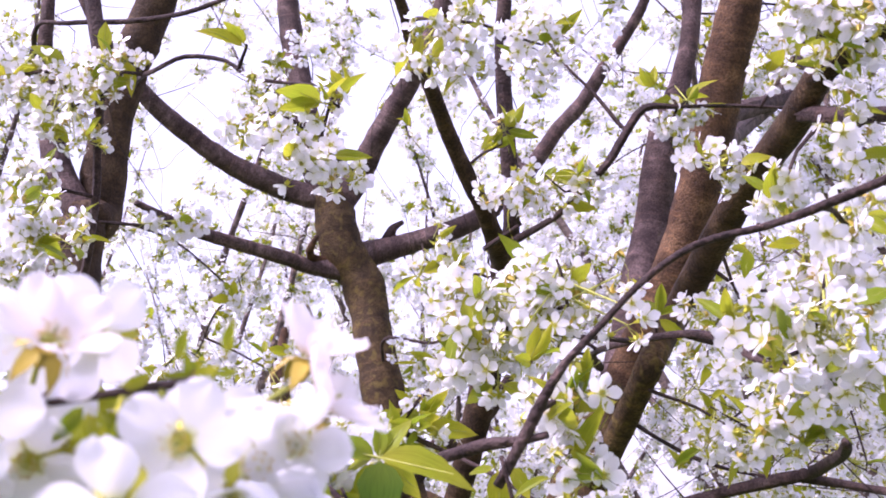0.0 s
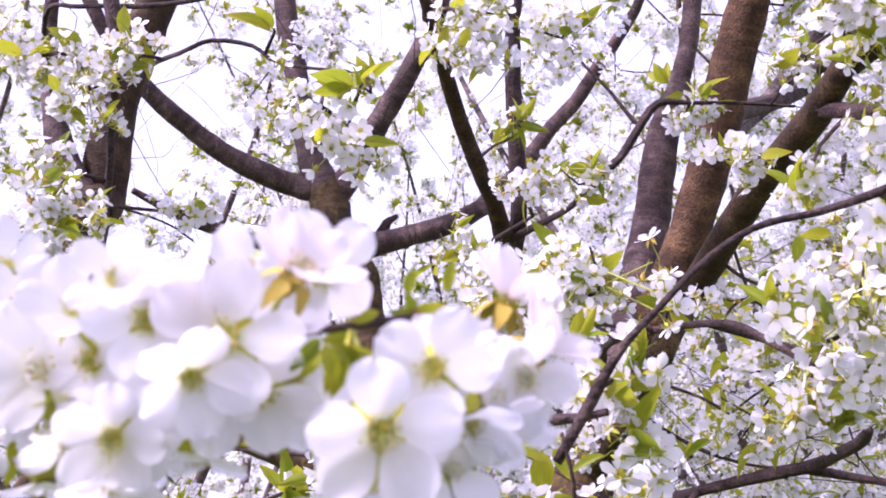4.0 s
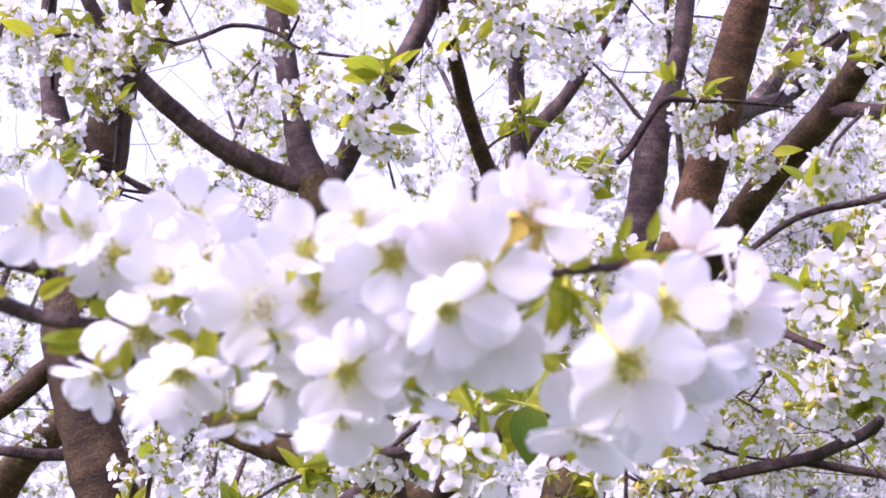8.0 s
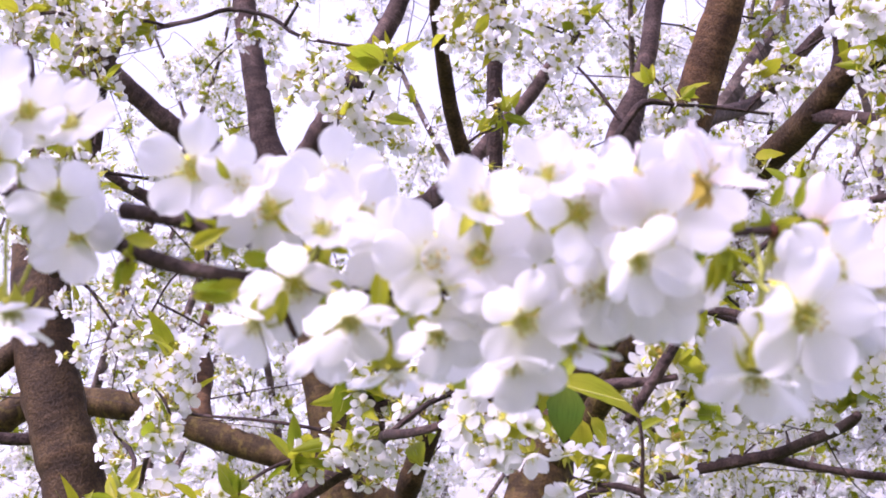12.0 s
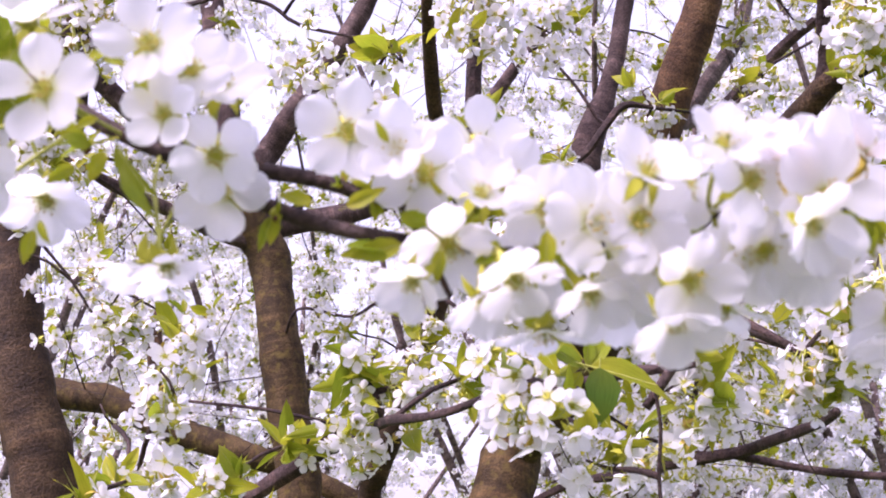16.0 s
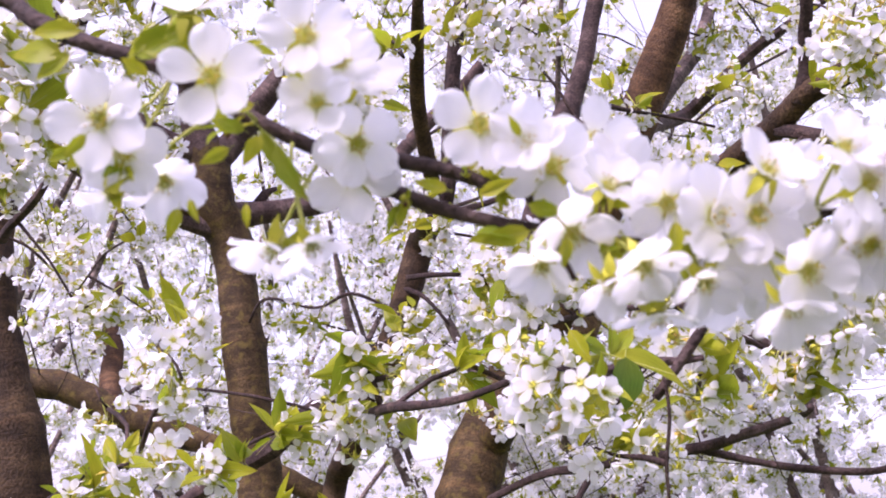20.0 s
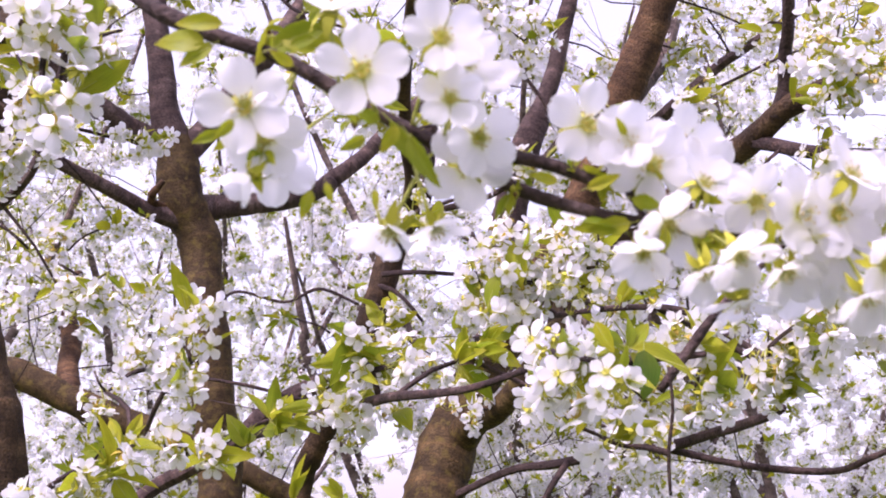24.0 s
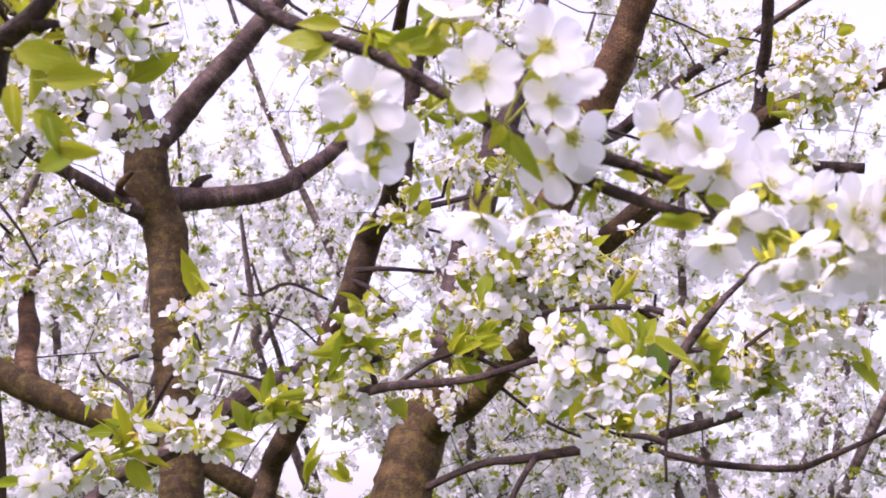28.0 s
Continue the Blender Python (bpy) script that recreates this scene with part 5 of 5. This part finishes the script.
big_leaf(H, -0.4674, 0.4377, 1.6967, 0.021, (0.69, -0.61, 0.44), 1.8, 2)
big_leaf(H, -0.4616, 0.4329, 1.7059, 0.021, (0.86, -0.50, -0.22), 2.2, 0)
big_leaf(T, -0.0394, 0.6761, 1.7041, 0.027, (0.47, -0.17, -0.89), 1.7, 0)
big_leaf(T, 0.2942, 0.8103, 1.8307, 0.021, (-0.26, 0.06, -0.99), -1.7, 2)


def set_leaf(branch, place, size, d, face, me):
    """A leaf whose length runs along d and whose upper side looks along face."""
    x = Vector(d).normalized()
    y = Vector(face).cross(x).normalized()
    m = Matrix((x, y, x.cross(y))).transposed().to_4x4()
    piece("leaf", me, Matrix.Translation(place) @ m @ Matrix.Diagonal((size, size, size, 1)), branch)


# the whorl of young leaves at the end of the sawn branch
WHORL = Vector((0.006, 0.714, 1.691))
for step, size, d, face, me in (
    # broad hanging leaf; the darker green stands in for the shade on it
    ((0.003, -0.022, -0.004), 0.038, (-0.05, -0.15, -0.97), (0.3, -1, 0.2), LEAF_BROAD),
    ((0.004, -0.004, 0), 0.062, (0.93, -0.16, -0.24), (0.1, -0.8, 0.7), LEAVES[1]),
    ((0.003, 0, 0.002), 0.032, (0.62, 0.10, 0.72), (-0.3, -0.9, 0.4), LEAVES[0]),
    ((0.001, 0, 0.003), 0.026, (0.15, -0.10, 0.95), (0.2, -0.9, 0.2), LEAVES[1]),
    ((-0.003, -0.001, 0.002), 0.034, (-0.80, -0.25, 0.55), (0.3, -0.9, 0.5), LEAVES[2]),
    ((0.004, 0.002, -0.003), 0.036, (0.75, 0.25, -0.55), (0.3, -0.9, 0.4), LEAVES[2]),
    ((-0.003, 0.002, -0.003), 0.030, (-0.55, 0.20, -0.80), (-0.2, -0.9, 0.3), LEAVES[0]),
    ((-0.005, 0.002, 0), 0.024, (-0.90, 0.30, -0.10), (0.0, -0.7, 0.7), LEAVES[2]),
):
    set_leaf(T, WHORL + Vector(step), size, d, face, me)
# leaves hanging below the sawn shoot
for place, size, d, face, me in (
    ((0.0935, 0.970, 1.688), 0.044, (-0.05, -0.05, -1.0), (0.1, -1, 0.1), LEAVES[2]),
    ((0.1050, 0.972, 1.690), 0.032, (0.55, 0.05, -0.8), (0.2, -1, 0.3), LEAVES[2]),
    ((0.0880, 0.965, 1.692), 0.022, (-0.85, -0.1, -0.1), (0, -0.8, 0.6), LEAVES[0]),
):
    set_leaf(F, place, size, d, face, me)


def leaf_tuft(branch, x, y, z, count, size, d=(0, -0.3, 0.6), russet=False):
    """A spur's end: bud scales with small young leaves fanning out of them."""
    rng, o = ROLL, Vector((x, y, z))
    b, m = Batch(BUDSCALE, CALYX), Vector(d)
    for k in range(5):
        b.add(*lump(o + 0.0018 * ball(rng), (0.002 if russet else 0.0014) * rng.uniform(0.7, 1.3), 1.5), BUDSCALE if russet or k < 2 else CALYX)
    root = nearest(branch, o)
    if 0.004 < (root - o).length < 0.05:
        b.add(*rod(root, o, 0.0006, 0.0006, 6), CALYX)
    placed(new("spur_bud", b.mesh("spur_bud")), branch)
    for k in range(count):
        big_leaf(branch, *(o + 0.002 * ball(rng)), size * rng.uniform(0.65, 1.2), (m + 0.9 * ball(rng).normalized()).normalized(), rng.uniform(-2, 2), rng.randrange(4))


leaf_tuft(H, -0.034, 0.312, 1.681, 6, 0.013, (0, -0.3, -0.9))
leaf_tuft(H, -0.0135, 0.318, 1.690, 5, 0.010, (0.2, -0.3, 0.2), True)
leaf_tuft(H, -0.0753, 0.3550, 1.6801, 4, 0.013, (0.2, -0.4, -0.7))
leaf_tuft(H, -0.0652, 0.3580, 1.6658, 3, 0.013, (0.3, -0.4, -0.7))
leaf_tuft(H, -0.149, 0.352, 1.679, 3, 0.012, (0, -0.6, -0.6))
leaf_tuft(H, -0.199, 0.380, 1.712, 7, 0.012, (0.3, -0.6, 0.2), True)
leaf_tuft(H, -0.189, 0.374, 1.706, 7, 0.012, (0.4, -0.6, -0.1))
leaf_tuft(H, -0.176, 0.368, 1.701, 6, 0.012, (0.6, -0.5, -0.4))
leaf_tuft(H, -0.128, 0.350, 1.693, 6, 0.013, (0.6, -0.6, 0.1))
leaf_tuft(H, -0.326, 0.420, 1.778, 4, 0.018, (0.3, -0.4, -0.3))
leaf_tuft(H, -0.292, 0.393, 1.730, 5, 0.014, (-0.4, -0.6, 0.1))
leaf_tuft(H, -0.224, 0.385, 1.702, 4, 0.012, (0, -0.5, -0.6))
leaf_tuft(H, -0.151, 0.358, 1.679, 4, 0.012, (0.2, -0.6, -0.5))
leaf_tuft(H, -0.155, 0.352, 1.697, 4, 0.011, (0, -0.7, 0.1))
leaf_tuft(H, -0.331, 0.395, 1.712, 4, 0.014, (0.1, -0.5, -0.6))
big_leaf(H, -0.128, 0.332, 1.671, 0.017, (0.6, -0.4, 0.5), 0.4, 2)
big_leaf(H, -0.0431, 0.3400, 1.6739, 0.021, (0.6, -0.5, -0.6), 0.3, 2)
big_leaf(H, -0.128, 0.350, 1.688, 0.020, (0.1, -0.3, -1.0), 0.5, 0)
big_leaf(H, -0.200, 0.368, 1.686, 0.021, (1.0, -0.2, 0.1), 0.6, 2)
leaf_tuft(E, -0.048, 1.190, 2.150, 5, 0.042, (0, -0.3, 0.8))
leaf_tuft(E, 0.174, 1.750, 2.280, 5, 0.040, (0, -0.3, 0.8))
leaf_tuft(E, 0.235, 1.600, 2.160, 5, 0.038, (0, -0.3, 0.8))
leaf_tuft(E, 0.030, 1.620, 2.281, 3, 0.035, (0, -0.3, 0.8))
leaf_tuft(F, 0.418, 1.550, 2.285, 5, 0.045, (0, -0.3, 0.8))
leaf_tuft(F, 0.395, 1.700, 1.952, 3, 0.040, (0, -0.3, 0.8))
leaf_tuft(F, 0.397, 1.650, 1.706, 4, 0.035, (0, -0.3, 0.8))
leaf_tuft(T, 0.130, 0.950, 1.781, 4, 0.045, (0, -0.3, 0.8))
leaf_tuft(L, -0.102, 1.165, 1.746, 5, 0.038, (0, -0.3, 0.8))
leaf_tuft(L, 0.028, 1.090, 1.753, 5, 0.036, (0, -0.3, 0.8))
leaf_tuft(L, -0.229, 1.120, 1.642, 5, 0.034, (0, -0.3, 0.8))
leaf_tuft(L, -0.370, 1.050, 1.616, 5, 0.036, (0, -0.3, 0.8))
leaf_tuft(L, -0.209, 0.950, 1.583, 2, 0.040, (0, -0.3, 0.8))
leaf_tuft(L, -0.155, 1.000, 1.585, 4, 0.030, (0, -0.3, 0.8))
leaf_tuft(E, -0.046, 1.300, 2.203, 4, 0.040, (0, -0.3, 0.8))

# ---- the orchard behind ----
PETAL_FAR = np.array([(0.05, 0, 0), (0.3, -0.19, 0.03), (0.48, -0.11, 0.07), (0.48, 0.11, 0.07), (0.3, 0.19, 0.03)])
PETAL_FARTHER = np.array([(0.05, 0, 0), (0.34, -0.2, 0.03), (0.5, 0, 0.07), (0.34, 0.2, 0.03)])
PETAL_UV = [(0.5, 0.1), (0.0, 0.5), (0.25, 1.0), (0.75, 1.0), (1.0, 0.5)]
LEAF_FAR = np.array([(0, 0, 0), (0.45, -0.2, 0.08), (1.0, 0, -0.1), (0.45, 0.2, 0.08)])
LEAF_UV = [(0.5, 0.0), (0.0, 0.5), (0.5, 1.0), (1.0, 0.5)]
CORE_FAR = np.array([(0.09, 0, 0.02), (-0.09, 0, 0.02), (0, 0, 0.2)])
CORE_FAR2 = np.array([(0, 0.09, 0.02), (0, -0.09, 0.02), (0, 0, 0.2)])
CORE_UV = [(0, 0), (1, 0), (0.5, 1)]


def turns(rng, toward):
    """Random frames, the third axis near the given directions."""
    z = toward / np.linalg.norm(toward, axis=1)[:, None]
    x = rng.normal(size=z.shape)
    x -= z * (x * z).sum(1)[:, None]
    x /= np.linalg.norm(x, axis=1)[:, None]
    return np.stack([x, np.cross(z, x), z], 2)


def crown(tree, rng, spots, per=4.5, leaves=2.5, size=0.032, petal=PETAL_FAR, keep=0.3):
    """Blossom and leaves in tight umbels at some of the given spots, as stuff."""
    spots = spots[rng.random(len(spots)) < keep]
    per, leaves = per / keep, leaves / keep
    n = int(len(spots) * per)
    o = spots[rng.integers(0, len(spots), n)] + rng.normal(size=(n, 3)) * 0.016
    d = rng.normal(size=(n, 3)) + np.array([0, -0.4, 0])
    d /= np.linalg.norm(d, axis=1)[:, None]
    s = size * rng.uniform(0.8, 1.15, n)
    at = o + d * (s * 0.75)[:, None]
    t = turns(rng, d + 0.4 * rng.normal(size=d.shape))
    tilt = rng.uniform(-0.1, 0.6, n)
    petals = []
    for k in range(5):
        a = 6.2832 * k / 5
        p = petal @ np.array([[math.cos(a), math.sin(a), 0], [-math.sin(a), math.cos(a), 0], [0, 0, 1]])
        p = np.repeat(p[None], n, 0)
        p[:, :, 2] += tilt[:, None] * np.linalg.norm(p[:, :, :2], axis=2)
        petals.append(np.einsum("nij,nkj->nki", t, p) * s[:, None, None] + at[:, None])
    for name, verts, k, mat, uv in (
        ("blossom_cover", np.concatenate(petals), len(petal), PETAL, PETAL_UV if len(petal) == 5 else LEAF_UV),
        ("blossom_heart", np.concatenate([np.einsum("nij,kj->nki", t, c) * s[:, None, None] + at[:, None] for c in (CORE_FAR, CORE_FAR2)]), 3, CALYX, CORE_UV),
    ):
        placed(tagged(new(name, many(name, verts, k, mat, uv)), kind="stuff"), tree)
    n = int(len(spots) * leaves)
    o = spots[rng.integers(0, len(spots), n)]
    d = rng.normal(size=(n, 3)) + np.array([0, -0.1, 0.5])
    t = turns(rng, d)[:, :, [2, 0, 1]]
    verts = np.einsum("nij,kj->nki", t, LEAF_FAR) * (rng.uniform(0.02, 0.048, n))[:, None, None] + o[:, None]
    placed(tagged(new("foliage", many("foliage", verts, 4, LEAF, LEAF_UV)), kind="stuff"), tree)


def orchard_tree(x, y, height, seed, limbs, twigs, per_twig, label, pale=False, low=0.12):
    """A whole cherry tree: leaning trunk, tapered limbs, many thin twigs and its blossom."""
    rng, rnd = np.random.default_rng(seed), random.Random(seed)
    tree = thing("cherry_tree", x, y, 0, label, "tree", GROUP)
    fork = Vector((x + rnd.uniform(-0.2, 0.2), y + rnd.uniform(-0.15, 0.15), rnd.uniform(0.8, 1.25)))
    # distance haze is put into the colour: far wood gets the paler bark
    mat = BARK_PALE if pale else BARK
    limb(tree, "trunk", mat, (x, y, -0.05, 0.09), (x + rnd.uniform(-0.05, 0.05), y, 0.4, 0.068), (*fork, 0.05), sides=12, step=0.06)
    lines = []
    for k in range(limbs):
        a = 6.2832 * (k + rnd.uniform(-0.3, 0.3)) / limbs
        lean = rnd.uniform(0.25, 0.85)
        long = (height - fork.z) * rnd.uniform(0.75, 1.05)
        pts, p, d = [(*(fork - Vector((0, 0, 0.08))), 0.03)], fork.copy(), Vector((math.cos(a) * lean, math.sin(a) * lean, 1)).normalized()
        for j in range(5):
            p = p + d * long / 5
            d = (d + 0.22 * ball(rnd) + Vector((0, 0, 0.05))).normalized()
            pts.append((*p, 0.026 * (1 - (j + 1) / 5.6)))
        limb(tree, "limb", mat, *pts, sides=8, step=0.06)
        lines.append(spline(pts, 0.05))
    # far twigs in pale bark too, a painted haze
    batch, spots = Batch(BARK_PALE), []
    for k in range(twigs):
        line = lines[k % limbs]
        q = line[int(len(line) * rnd.uniform(low, 0.97))]
        p, r = Vector(q[:3]), min(0.0022, float(q[3]) * 0.3)
        d = (ball(rnd).normalized() + Vector((0, 0, rnd.uniform(-0.5, 0.5)))).normalized()
        long, pts = rnd.uniform(0.35, 0.95), [(*p, r)]
        for j in range(4):
            p = p + d * long / 4
            d = (d + 0.35 * ball(rnd)).normalized()
            pts.append((*p, r * (1 - (j + 1) / 5)))
        v, f, uv = tube(pts, 0.12, 4, 0.05)
        batch.add(v, f, uv, BARK_PALE)
        sp = spline(pts, long / (4 * per_twig))[:, :3]
        spots.append(sp[rng.random(len(sp)) < 0.8] + rng.normal(size=3) * 0.008)
    placed(tagged(new("brushwood", batch.mesh("brushwood")), kind="stuff"), tree)
    for line in lines:
        on = np.repeat(line[int(len(line) * low):, :3], 3, 0)
        spots.append(on + rng.normal(size=on.shape) * 0.04)
    spots = np.vstack(spots)
    spots = spots[spots[:, 1] > 3.1]
    crown(tree, rng, spots + rng.normal(size=spots.shape) * 0.03, leaves=4.4, petal=PETAL_FARTHER if y > 4 else PETAL_FAR)
    return tree


def twiggery(tree, count, bias, per, seed, low=0.1, longest=1.1, zmin=0.0, leaves=4.2, back=0.0, left=-9.0, top=9.0):
    """More twigs and blossom on a tree's own limbs, growing to one side."""
    rng, rnd = np.random.default_rng(seed), random.Random(seed)
    line = np.vstack(LINES[tree.name])
    line = line[(line[:, 3] > 0.006) & (line[:, 2] > max(1.3, zmin)) & (line[:, 2] < top)]
    batch, spots = Batch(BARK_DARK), []
    for k in range(count):
        q = line[rnd.randrange(len(line))]
        p, r = Vector(q[:3]), min(0.0026, float(q[3]) * 0.4)
        d = (ball(rnd).normalized() + Vector(bias)).normalized()
        long, pts = rnd.uniform(0.4, longest), [(*p, r)]
        for j in range(5):
            p = p + d * long / 5
            d = (d + 0.5 * ball(rnd)).normalized()
            pts.append((*p, r * (1 - (j + 1) / 6)))
        slim = [(*q[:3], q[3] * (0.4 if q[1] < back - 0.12 else 1.0)) for q in pts]
        batch.add(*tube(slim, 0.1, 5, 0.05), BARK_DARK)
        sp = spline(pts, long / (5 * per))[:, :3]
        sp = sp[int(len(sp) * low):]
        spots.append(sp[rng.random(len(sp)) < 0.85])
    placed(tagged(new("brushwood", batch.mesh("brushwood")), kind="stuff"), tree)
    spots = np.vstack(spots)
    spots = spots[(spots[:, 1] > back) & (spots[:, 0] > left)]
    crown(tree, rng, spots + rng.normal(size=spots.shape) * 0.025, leaves=leaves, petal=PETAL_FARTHER if back > 2.8 else PETAL_FAR)


# growth behind the near limbs, and the crowns above
twiggery(C, 26, (0.1, 1.2, 0.2), 6, 301, 0.25, back=3.0)
twiggery(E, 14, (0.1, 1.6, 0.1), 6, 302, 0.5, 1.6, back=3.0)
twiggery(F, 37, (0.5, 1.4, 0.0), 6, 303, 0.45, 1.4, back=2.4, left=0.15)
twiggery(L, 20, (-0.2, 1.6, 0.1), 6, 304, 0.5, 1.6, back=2.9)
twiggery(M, 25, (0.2, 0.5, 0.2), 6, 305, 0.2, back=3.0)
for k, tree in enumerate((C, E, F, L)):
    twiggery(tree, 16, (0, 0, 0.5), 4, 320 + k, 0.1, 0.8, 3.1)


ORCHARD = [
    (-1.1, 4.2, 4.4, 5, 52, 8, "blossoming cherry tree behind, white with young leaves", True),
    (1.2, 3.95, 4.6, 6, 115, 8, "blossoming cherry tree behind, white with young leaves", True),
    (2.4, 3.6, 4.6, 6, 110, 9, "blossoming cherry tree behind, white with young leaves", True),
    (-2.3, 4.6, 4.6, 5, 55, 8, "blossoming cherry tree behind, white with young leaves", True),
    (-0.2, 5.5, 4.8, 6, 58, 8, "blossoming cherry tree behind, white with young leaves", True),
    (2.0, 5.6, 5.2, 6, 120, 8, "distant blossoming cherry tree", True),
    (4.0, 5.2, 5.2, 6, 80, 8, "distant blossoming cherry tree", True),
    (-1.2, 7.0, 5.0, 6, 58, 7, "distant blossoming cherry tree", True),
    (0.5, 7.4, 5.2, 6, 50, 6, "distant blossoming cherry tree", True),
    (0.9, 9.0, 5.4, 6, 50, 7, "distant blossoming cherry tree", True),
    (3.6, 8.4, 5.6, 6, 90, 7, "distant blossoming cherry tree", True),
]
for k, (x, y, tall, limbs, twigs, per, label, pale) in enumerate(ORCHARD):
    far_tree = orchard_tree(x, y, tall, 100 + k, limbs, twigs, per, label, pale, 0.2 if x > 1.9 else 0.12)
    if y < 8:
        twiggery(far_tree, 16 if x < 1 else 9, (0, -0.2, -0.1), 6, 340 + k, 0.1, 0.9, leaves=4.4, back=3.1, top=2.0)
